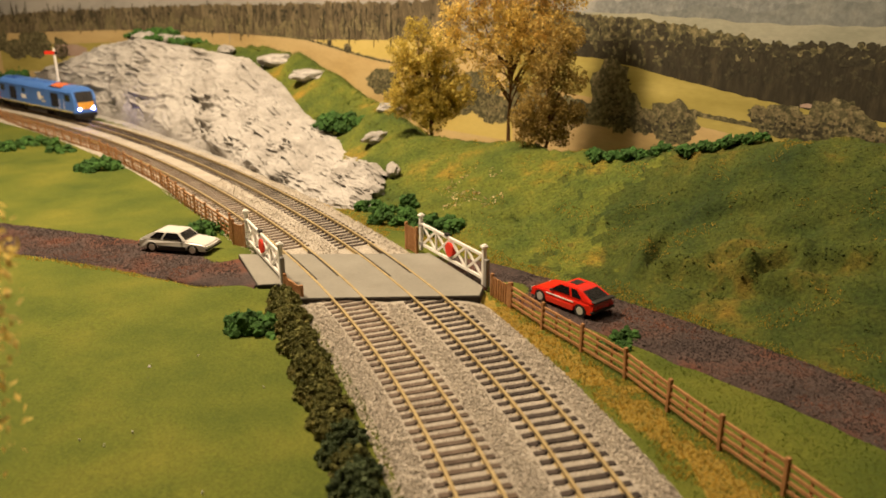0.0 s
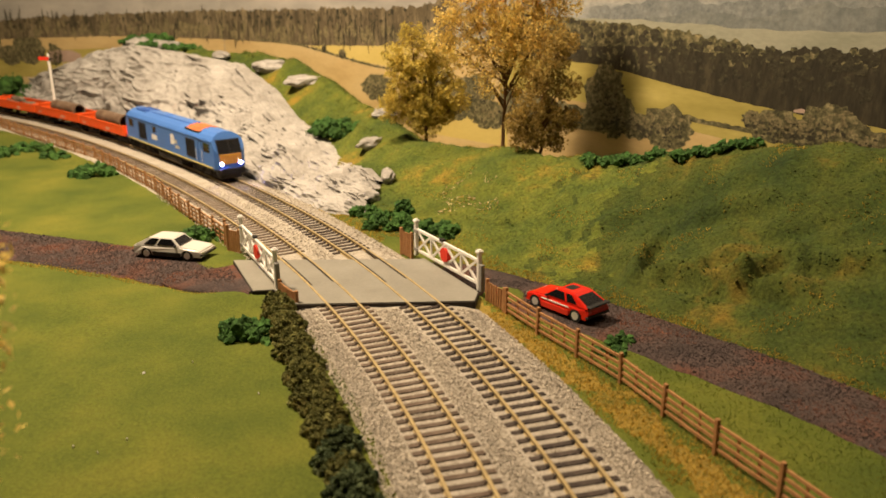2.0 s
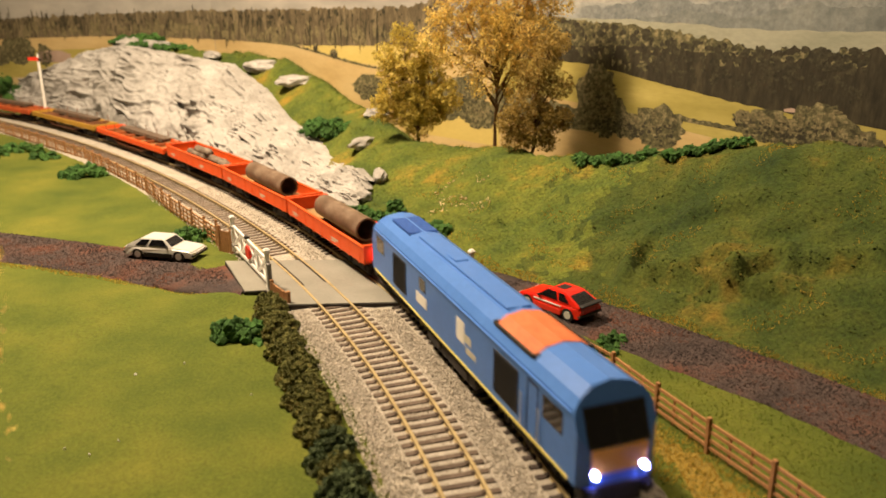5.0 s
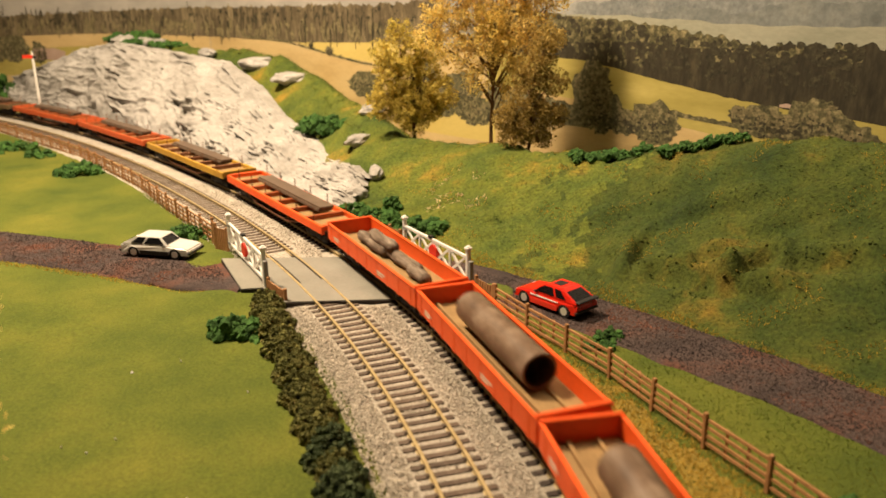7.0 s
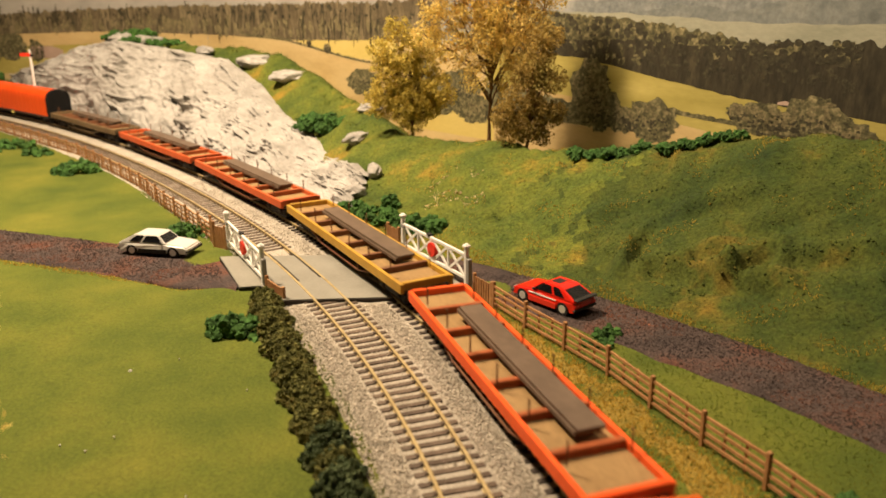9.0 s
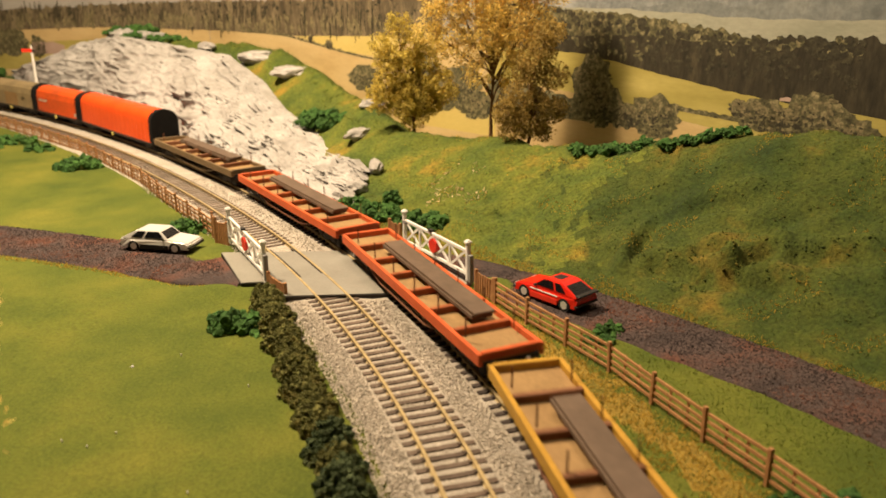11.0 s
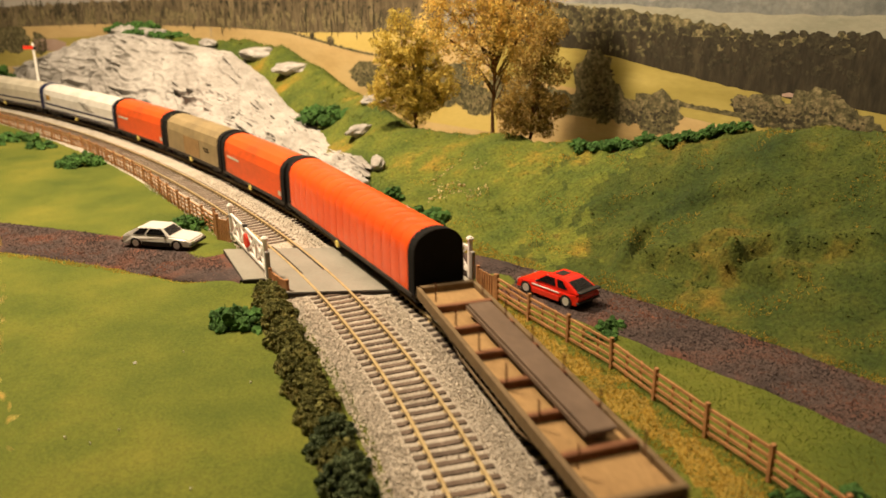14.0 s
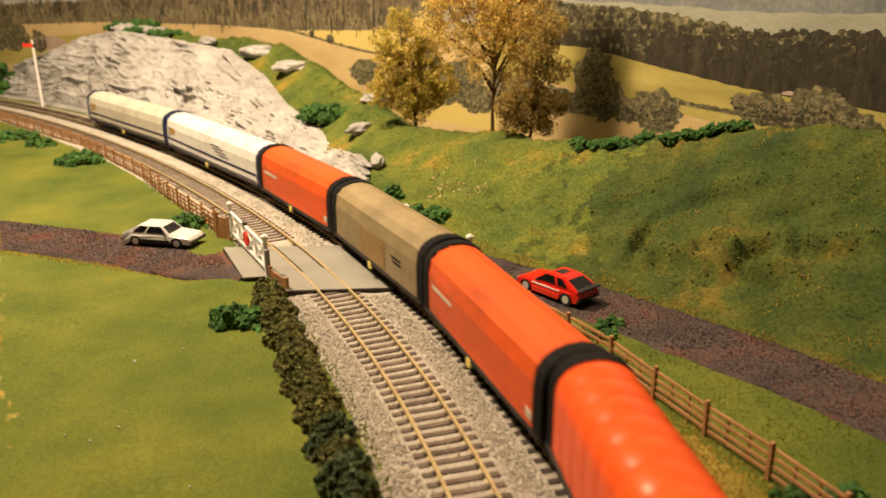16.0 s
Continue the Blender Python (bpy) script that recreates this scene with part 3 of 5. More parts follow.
def loco():
    e = empty("diesel_locomotive", Matrix(), "blue diesel locomotive with orange-yellow cab front and lit lamps", "locomotive")
    prof = [(-17, 13), (-17, 39), (-16.4, 41.5), (-13.5, 45), (-8, 48.3), (0, 49.6), (8, 48.3), (13.5, 45), (16.4, 41.5), (17, 39), (17, 13)]
    bm = prism(prof, "x", -134, 134)
    for sx in (-1, 1):
        for co, no in (((sx * 134, 0, 27), (sx * 1.0, 0, 0.42)), ((sx * 134, 12, 0), (sx * 1.0, 0.55, 0)), ((sx * 134, -12, 0), (sx * 1.0, -0.55, 0)), ((sx * 130, 0, 48), (sx * 0.5, 0, 1.0))):
            g = bmesh.ops.bisect_plane(bm, geom=bm.verts[:] + bm.edges[:] + bm.faces[:], plane_co=co, plane_no=no, clear_outer=True)
            bmesh.ops.holes_fill(bm, edges=[x for x in bm.edges if x.is_boundary])
    bmesh.ops.recalc_face_normals(bm, faces=bm.faces[:])
    body = part("body", bm, "blue", e, "mid-blue body shell")
    for sy in (-1, 1):
        def y(a, b):
            return (min(sy * a, sy * b), max(sy * a, sy * b))
        part("stripe", boxes((-126, 126, *y(16.9, 17.3), 13, 14.3)), "stripe", e, "thin yellow sill stripe")
        part("gutter", boxes((-126, 126, *y(16.6, 17.5), 39.6, 40.5)), "blue", e)
        for x0, x1 in ((60, 84), (-86, -62)):
            g = part("side_grille", boxes((x0, x1, *y(16.8, 17.4), 17.5, 37), bevel=0.2), "grille", e, "tall dark radiator grille")
            for i in range(7):
                part("louvre", boxes((x0 + 1 + i * (x1 - x0 - 2) / 7, x0 + 2 + i * (x1 - x0 - 2) / 7, *y(17.3, 17.8), 18.5, 36)), "black", g)
        part("cab_side_window", boxes((105, 121, *y(16.8, 17.2), 28, 37.5), bevel=0.15), "glass", e)
        part("cab_side_window", boxes((-121, -105, *y(16.8, 17.2), 28, 37.5), bevel=0.15), "glass", e)
        part("cab_door", boxes((92, 92.6, *y(16.9, 17.25), 15, 38), (101, 101.6, *y(16.9, 17.25), 15, 38), (92, 101.6, *y(16.9, 17.25), 37.4, 38)), "navy", e, "cab door outline")
        part("side_window", boxes((-39, -29, *y(16.8, 17.2), 30, 37)), "glass", e)
        part("name_panel", boxes((-44, -27, *y(16.8, 17.2), 21.5, 27.5)), "white", e, "pale rectangular panel")
        part("emblem", boxes((16, 26, *y(16.8, 17.2), 24, 35)), "white", e, "white emblem shape")
        part("emblem_line", boxes((28, 40, *y(16.8, 17.1), 21, 24), (26, 34, *y(16.8, 17.1), 26, 30)), "cream", e)
        part("handrail", rod(rod(bmesh.new(), (88, sy * 18, 16), (88, sy * 18, 30), 0.3, 6), (103.4, sy * 18, 16), (103.4, sy * 18, 30), 0.3, 6), "white", e)
    bm = bmesh.new()
    for a, b in zip(prof[3:7], prof[4:8]):
        v = [bm.verts.new((x, p[0] * 1.012, p[1] + 0.35)) for x, p in ((54, a), (90, a), (90, b), (54, b))]
        bm.faces.new(v)
    bmesh.ops.remove_doubles(bm, verts=bm.verts[:], dist=0.01)
    bmesh.ops.recalc_face_normals(bm, faces=bm.faces[:])
    bmesh.ops.solidify(bm, geom=bm.faces[:], thickness=0.3)
    part("roof_panel", bm, "roofpanel", e, "weathered orange roof panel")
    part("panel_frame", boxes((52.6, 54.2, -14, 14, 44.8, 46.6), (89.8, 91.4, -14, 14, 44.8, 46.6), (54, 90, -14.4, -13.2, 45, 46.2), (54, 90, 13.2, 14.4, 45, 46.2)), "dirt", e, "dark sooty frame of the roof panel")
    part("roof_grille", boxes((-112, -78, -9, 9, 47.2, 49.5), bevel=0.4), "deepblue", e, "dark roof fan grille")
    part("exhaust", boxes((-30, -18, -4, 4, 48, 50.6), bevel=0.4), "blue", e)
    part("horn_cover", boxes((112, 116, -2, 2, 46, 48.6), bevel=0.4), "blue", e)
    part("roof_ridge", boxes((-70, 50, -6, 6, 48.6, 49.9), bevel=0.3), "blue", e)
    for sx in (-1, 1):
        m = Matrix.Translation((sx * 134.15, 0, 27)) @ Matrix.Rotation(math.atan(0.42) * -sx, 4, "Y")
        for sy in (-1, 1):
            part("windscreen", box(bmesh.new(), -0.25, 0.25, min(sy * 0.5, sy * 12.4), max(sy * 0.5, sy * 12.4), 1.8, 15.2, 0.2, m), "glass", e, "dark tinted windscreen")
        part("screen_surround", box(bmesh.new(), -0.2, 0.12, -13.2, 13.2, 0.9, 16.2, 0, m), "black", e, "black windscreen surround")
        part("front_panel", boxes((min(sx * 133.6, sx * 134.35), max(sx * 133.6, sx * 134.35), -12.2, 12.2, 17.5, 27.6), bevel=0.2), "cabfront", e, "orange-yellow front warning panel")
        part("buffer_beam", boxes((min(sx * 128, sx * 134.6), max(sx * 128, sx * 134.6), -15, 15, 6.5, 13), bevel=0.6), "black", e)
        part("valance", boxes((min(sx * 124, sx * 133.4), max(sx * 124, sx * 133.4), -12, 12, 2.5, 7), bevel=0.8), "dirt", e)
        for sy in (-1, 1):
            lamp = part("headlamp" if sx > 0 else "tail_lamp", rod(bmesh.new(), (sx * 134, sy * 10.6, 18.2), (sx * 135, sy * 10.6, 18.2), 1.5, 12), "lamp" if sx > 0 else "tail", e, "glowing white headlamp" if sx > 0 else "glowing red tail lamp")
            part("lamp_rim", rod(bmesh.new(), (sx * 133.8, sy * 10.6, 18.2), (sx * 134.6, sy * 10.6, 18.2), 2.1, 12), "black", e)
    part("underframe", boxes((-126, 126, -14, 14, 9, 13.2), (-34, 34, -14.5, 14.5, 3, 12), (-30, -12, -15.4, 15.4, 4, 10), (2, 26, -15.4, 15.4, 4, 10), bevel=0.6), "dirt", e, "black underframe and fuel tank")
    for x in (-88, 88):
        bogie(e, x, 44)
        bogie(e, x, 2)
    buffers(e, 134.6, 10)
    e.scale = (0.968, 0.95, 0.985)
    return e


def underframe(e, half, z=13):
    part("underframe", boxes((-half, half, -8, -6.5, 8.5, z), (-half, half, 6.5, 8.5, 8.5, z), (-half, half, -15, 15, z - 1.4, z), bevel=0.2), "dirt", e)
    for x in (-half + 24, half - 24):
        bogie(e, x, 23)
    buffers(e, half + 0.3, 12)


def open_wagon(load):
    e = empty("open_wagon", Matrix(), "orange low-sided wagon carrying " + ("cut logs" if load else "a dark brown pipe"), "wagon", "orange open wagons")
    h = 73
    part("floor_panel", boxes((-h, h, -17, 17, 13, 14.2)), "deck", e, "sandy plank floor")
    for sy in (-1, 1):
        sd = part("side_panel", boxes((-h, h, min(sy * 16.6, sy * 18), max(sy * 16.6, sy * 18), 12, 23), bevel=0.25), "orange", e)
        part("top_rail", boxes((-h - 0.2, h + 0.2, min(sy * 16.3, sy * 18.5), max(sy * 16.3, sy * 18.5), 22.6, 23.9), bevel=0.3), "orange", sd)
        for i in range(9):
            x = -h + 7 + i * (2 * h - 14) / 8
            part("rib", boxes((x - 0.9, x + 0.9, min(sy * 17.8, sy * 18.25), max(sy * 17.8, sy * 18.25), 11.5, 22.8), bevel=0.15), "orange", sd)
        for x in (-60, 18):
            part("data_panel", boxes((x, x + 12, min(sy * 17.9, sy * 18.15), max(sy * 17.9, sy * 18.15), 16, 17), (x, x + 8, min(sy * 17.9, sy * 18.15), max(sy * 17.9, sy * 18.15), 14.4, 15.2)), "cream", sd, "small pale lettering bars")
    for sx in (-1, 1):
        part("end_panel", boxes((min(sx * h, sx * (h - 1.4)), max(sx * h, sx * (h - 1.4)), -17, 17, 12, 24.4), (min(sx * h, sx * (h - 2.2)), max(sx * h, sx * (h - 2.2)), -18, 18, 23.4, 24.7), bevel=0.25), "orange", e)
    for y in (-6.5, 6.5):
        part("batten", boxes((-h + 3, h - 3, y - 0.9, y + 0.9, 14.1, 16), bevel=0.2), "deck", e, "long timber bearer")
    underframe(e, h)
    e.scale = (1.0, 0.92, 1.0)
    return e


def wagon_load(load):
    if load:
        t = empty("log_load", Matrix(), "bundle of cut brown logs lying in an orange wagon", "logs")
        for i, (y, z, a, b) in enumerate(((0.4, 18.2, -50, -8), (3.4, 18.4, -12, 34), (2.2, 23.6, -34, 2), (1.2, 18.2, 30, 50))):
            bm = bmesh.new()
            n, rings = 9, []
            for k in range(9):
                x = a + (b - a) * k / 8
                rr = 3.9 * (1 + 0.06 * math.sin(k * 1.7 + i * 2))
                rings.append([bm.verts.new((x, y + rr * math.cos(j * 2 * math.pi / n) + 0.5 * math.sin(k + i), z + rr * math.sin(j * 2 * math.pi / n))) for j in range(n)])
            for p, q in zip(rings[:-1], rings[1:]):
                for j in range(n):
                    bm.faces.new((p[j], p[(j + 1) % n], q[(j + 1) % n], q[j]))
            bm.faces.new(rings[0])
            bm.faces.new(rings[-1])
            bmesh.ops.recalc_face_normals(bm, faces=bm.faces[:])
            part("log", bm, "bark", t, smooth=True)
        return t
    t = empty("pipe_load", Matrix(), "large dark brown hollow pipe lying in an orange wagon", "pipe", "pipes on the train")
    bm = bmesh.new()
    n, rings = 44, []
    for x, r in ((-39, 8.3), (39, 8.3), (39, 7.1), (-39, 7.1)):
        rings.append([bm.verts.new((x, r * math.cos(j * 2 * math.pi / n) + 1.5, 24.2 + r * math.sin(j * 2 * math.pi / n))) for j in range(n)])
    for k in range(4):
        p, q = rings[k], rings[(k + 1) % 4]
        for j in range(n):
            bm.faces.new((p[j], p[(j + 1) % n], q[(j + 1) % n], q[j]))
    bmesh.ops.recalc_face_normals(bm, faces=bm.faces[:])
    part("pipe", bm, "pipe", t, smooth=False)
    return t


def bolster_wagon(mat, text, plate):
    e = empty("bolster_wagon", Matrix(), text, "wagon", "long bolster wagons")
    h = 102.0
    part("floor_panel", boxes((-h + 1, h - 1, -15.5, 15.5, 13, 14.4)), "deck", e, "sandy plank deck")
    for sy in (-1, 1):
        sd = part("side_beam", boxes((-h, h, min(sy * 15, sy * 17.4), max(sy * 15, sy * 17.4), 11.5, 17.6), bevel=0.3), mat, e)
        truss = bmesh.new()
        for x0, z0, x1, z1 in ((-62, 12, -34, 5.5), (-34, 5.5, 34, 5.5), (34, 5.5, 62, 12), (-34, 5.5, -34, 12), (34, 5.5, 34, 12)):
            rod(truss, (x0, sy * 15, z0), (x1, sy * 15, z1), 0.8, 6)
        part("truss_rod", truss, "drab" if mat == "drab" else "bolster", e, "thin truss rod")
        for i in range(6):
            x = -h + 22 + i * (2 * h - 44) / 5
            part("stanchion", rod(bmesh.new(), (x, sy * 13.2, 17), (x, sy * 13.2, 27), 0.45, 6), "bolster", e)
    for i in range(8):
        x = -h + 1.5 + i * (2 * h - 3) / 7
        part("cross_bolster", boxes((x - 1.5, x + 1.5, -15.2, 15.2, 14, 18.2), bevel=0.3), mat if i in (0, 7) else "rustorange" if mat in ("orange", "dullorange") else "bolster", e)
    underframe(e, h - 1)
    for sx in (-1, 1):
        part("coupling", boxes((min(sx * h, sx * (h + 5)), max(sx * h, sx * (h + 5)), -1.5, 1.5, 9, 11.5)), "black", e)
    if not plate:
        return e, None
    t = empty("steel_plate_load", Matrix(), "long brown steel plate stack lying on a bolster wagon", "steel load", "plates on the train")
    part("plate", boxes((-62, 66, -3.0, 9.0, 18.3, 20.6), bevel=0.25), "plate", t)
    part("plate", boxes((-60, 68, -2.4, 9.4, 20.6, 22.4), bevel=0.25), "plate", t)
    return e, t


def hood_wagon(length, mat, end, text, ribs=0, bands=0, group="hooded wagons"):
    e = empty("hooded_wagon", Matrix(), text, "wagon", group)
    h = length / 2
    hw, z1, z2 = (15.5, 32, 46.6) if ribs else (16.2, 30, 43.6) if bands else (16.0, 31, 45.2)
    cap = 5.0 if bands else 7.5
    if ribs:
        bm, rings, n = bmesh.new(), [], ribs * 8
        for i in range(n + 1):
            f = i / n
            sag = 0.55 * abs(math.sin(f * ribs * math.pi)) ** 0.6
            rings.append([bm.verts.new((-h + cap - 0.5 + f * (length - 2 * cap + 1), p[0], p[1])) for p in hood_outline(hw + sag * 0.6, 11, z1, z2 + sag, 15)])
        for a, b in zip(rings[:-1], rings[1:]):
            for k in range(len(a) - 1):
                bm.faces.new((a[k], b[k], b[k + 1], a[k + 1]))
        bmesh.ops.recalc_face_normals(bm, faces=bm.faces[:])
        part("hood", bm, mat, e, smooth=True)
        for i in range(1, ribs):
            x = -h + cap - 0.5 + i / ribs * (length - 2 * cap + 1)
            part("hoop_rib", prism(hood_outline(hw + 0.2, 11, z1, z2 + 0.2, 15), "x", x - 0.35, x + 0.35), mat, e)
    else:
        part("hood", prism(hood_outline(hw, 11, z1, z2), "x", -h + cap - 0.5, h - cap + 0.5), mat, e)
    for sx in (-1, 1):
        part("hood_end", prism(hood_outline(hw + 0.5, 10.5, z1 + 0.2, z2 + 0.8, 15 if ribs else 9), "x", min(sx * (h - cap), sx * h), max(sx * (h - cap), sx * h)), end, e, "dark end hoop and bulkhead")
    for sy in (-1, 1):
        part("solebar", boxes((-h + 2, h - 2, min(sy * 15, sy * 16.5), max(sy * 15, sy * 16.5), 8.6, 11.2), bevel=0.2), "dirt", e)
        def bar(name, x0, x1, low, high, m, label=""):
            part(name, boxes((x0, x1, min(sy * (hw - 0.1), sy * (hw + 0.25)), max(sy * (hw - 0.1), sy * (hw + 0.25)), low, high)), m, e, label)
        if bands:
            bar("stripe", -h + 7, h - 7, 17.5, 19.6, "navy", "dark blue stripe")
            bar("stripe", -h + 7, h - 7, 12, 13, "navy")
            f = 1 if sy < 0 else -1
            bar("emblem", *sorted((f * (-h + 16), f * (-h + 28))), 24, 30.5, "yellow", "yellow emblem shape")
            bar("emblem", *sorted((f * (-h + 10), f * (-h + 15))), 21, 31, "grey")
            if bands == 2:
                for k in range(4):
                    bar("lettering", *sorted((f * (10 + k * 5), f * (32 + k * 7))), 30.2 - k * 2.6, 31 - k * 2.6, "black", "unreadable dark lettering bar")
        elif mat == "tan":
            bar("tarp_panel", -20, 20, 12, 30, "deck", "lighter sandy panel")
            bar("lettering", 30, 44, 24, 25, "softblack")
            bar("lettering", 32, 44, 21.5, 22.5, "softblack")
        elif not ribs:
            f = 1 if sy < 0 else -1
            bar("lettering", *sorted((f * (-h + 14), f * (-h + 42))), 25.5, 27.5, "cream", "pale lettering bar")
            bar("data_panel", *sorted((f * (h - 14), f * (h - 9))), 14, 18, "cream")
        else:
            bar("data_panel", *sorted((sy * -h * 0.86, sy * -h * 0.9)), 20, 23, "cream")
    part("brake_wheel", rod(bmesh.new(), (-4, -15.6, 8), (-4, -17.0, 8), 2.6, 12), "stripe", e, "small yellow handwheel")
    underframe(e, h - 1, 11.5)
    return e


# ---- line-side things ----
def gate(x0, y0, x1, y1):
    L = math.hypot(x1 - x0, y1 - y0)
    e = empty("crossing_gate", at(x0, y0, -1, 0, 0, math.degrees(math.atan2(y1 - y0, x1 - x0))), "white crossing gate with crossed braces and red disc", "gate", "crossing gates")
    for x in (0, L):
        p = part("post", boxes((x - 1.3, x + 1.3, -1.3, 1.3, 0, 25), bevel=0.3), "white", e)
        part("post_cap", boxes((x - 2, x + 2, -2, 2, 24.8, 26.4), (x - 1.2, x + 1.2, -1.2, 1.2, 26.2, 27.2), bevel=0.3), "white", p)
    part("strut_post", boxes((L + 1.5, L + 4.5, -1.4, 1.4, 0, 18), bevel=0.3), "grey", e, "plain grey post")
    for z in (3.4, 18.5):
        part("rail_bar", boxes((1.5, L - 1.5, -0.8, 0.8, z, z + 2.0), bevel=0.2), "white", e)
    n = 4
    for i in range(n):
        a, b = 2 + i * (L - 4) / n, 2 + (i + 1) * (L - 4) / n
        for z0, z1 in ((4.4, 19.5), (19.5, 4.4)):
            bm = bmesh.new()
            d = Vector((b - a, 0, z1 - z0))
            m = Matrix.Translation(((a + b) / 2, 0, (z0 + z1) / 2)) @ Matrix.Rotation(-math.atan2(d.z, d.x), 4, "Y")
            box(bm, -d.length / 2, d.length / 2, -0.55, 0.55, -0.75, 0.75, 0, m)
            part("brace", bm, "white", e)
        if i:
            part("upright", boxes((a - 0.7, a + 0.7, -0.6, 0.6, 4.5, 19)), "white", e)
    part("disc", rod(bmesh.new(), (L / 2, -1.7, 12), (L / 2, 1.7, 12), 4.8, 24), "red", e, "red target disc")
    for r in ((-1.6, 4, -1.5, 1.5, 4, 6), (-1.6, 4, -1.5, 1.5, 17.5, 19.5)):
        part("hinge", boxes(r), "grey", e)
    part("latch", boxes((L * 0.42, L * 0.47, -1.3, 1.3, 20.4, 22)), "black", e)
    return e


def wicket(x0, y0, x1, y1, h, text="brown picket panel beside a crossing gate"):
    L = math.hypot(x1 - x0, y1 - y0)
    e = empty("picket_panel", at(x0, y0, -6, 0, 0, math.degrees(math.atan2(y1 - y0, x1 - x0))), text, "fence", "picket panels")
    for x in (0, L):
        part("post", boxes((x - 1, x + 1, -1, 1, 0, h + 2), bevel=0.2), "wood", e)
    for z in (h * 0.25, h * 0.8):
        part("rail_bar", boxes((0, L, 0.3, 1.1, z, z + 1.5)), "wood", e)
    n = max(3, int(L / 2.4))
    for i in range(n):
        x = 1.6 + i * (L - 3.2) / (n - 1)
        part("picket", boxes((x - 0.75, x + 0.75, -0.6, 0.2, 1, h + random.uniform(-0.4, 0.4))), "wood", e)
    return e


def fence(pts, pitch, h, text):
    p = np.array(pts, float)
    d = np.concatenate([[0], np.cumsum(np.hypot(*np.diff(p, axis=0).T))])
    n = int(d[-1] / pitch)
    k = np.linspace(0, d[-1], n + 1)
    x, y = np.interp(k, d, p[:, 0]), np.interp(k, d, p[:, 1])
    e = empty("post_and_rail_fence", Matrix(), text, "fence", "wooden fences")
    post = drop = None
    for i in range(n + 1):
        tilt = at(x[i], y[i], -6, random.uniform(-2, 2), random.uniform(-2, 2), math.degrees(math.atan2(y[min(i + 1, n)] - y[max(i - 1, 0)], x[min(i + 1, n)] - x[max(i - 1, 0)])))
        if post is None:
            ob = part("post", boxes((-1.0, 1.0, -0.9, 0.9, -1, h + 1.6), bevel=0.2), "wood", e)
            post = ob.data
        else:
            ob = new("post", post)
            ob.parent = e
        ob.matrix_basis = tilt
        if i == n:
            break
        L = math.hypot(x[i + 1] - x[i], y[i + 1] - y[i])
        a = math.degrees(math.atan2(y[i + 1] - y[i], x[i + 1] - x[i]))
        for z in (0.2, 0.44, 0.68, 0.92):
            ob = part("rail_bar", boxes((-0.6, L + 0.6, -0.45, 0.45, h * z - 0.65, h * z + 0.65)), "wood", e)
            ob.matrix_basis = at(x[i], y[i], -6 + random.uniform(-0.2, 0.2), 0, random.uniform(-0.6, 0.6), a)
        for f in (1 / 3, 2 / 3):
            if drop is None:
                ob = part("dropper", boxes((-0.5, 0.5, 0.4, 1.1, 0.5, h * 0.95)), "wood", e)
                drop = ob.data
            else:
                ob = new("dropper", drop)
                ob.parent = e
            ob.matrix_basis = at(x[i] + (x[i + 1] - x[i]) * f, y[i] + (y[i + 1] - y[i]) * f, -6, 0, 0, a)
    return e


def signal():
    e = empty("semaphore_signal", at(*[float(v) + d for v, d in zip(on_line(1168, -26)[:2], (-20, 4))], -6), "white semaphore signal post with red arm", "signal")
    part("post", rod(bmesh.new(), (0, 0, 0), (0, 0, 98), 2.4, 8, 1.7), "white", e)
    part("arm", boxes((-14, 1, -2.2, -1.4, 92, 97), bevel=0.2), "red", e, "red signal arm")
    part("spectacle", rod(bmesh.new(), (2.5, -2, 93.5), (2.5, -1.2, 93.5), 2.4, 10), "black", e)
    part("finial", rod(bmesh.new(), (0, 0, 98), (0, 0, 103), 1.4, 8, 0.2), "white", e)
    part("base_box", boxes((-4, 4, -4, 4, 0, 5), bevel=0.4), "grey", e)


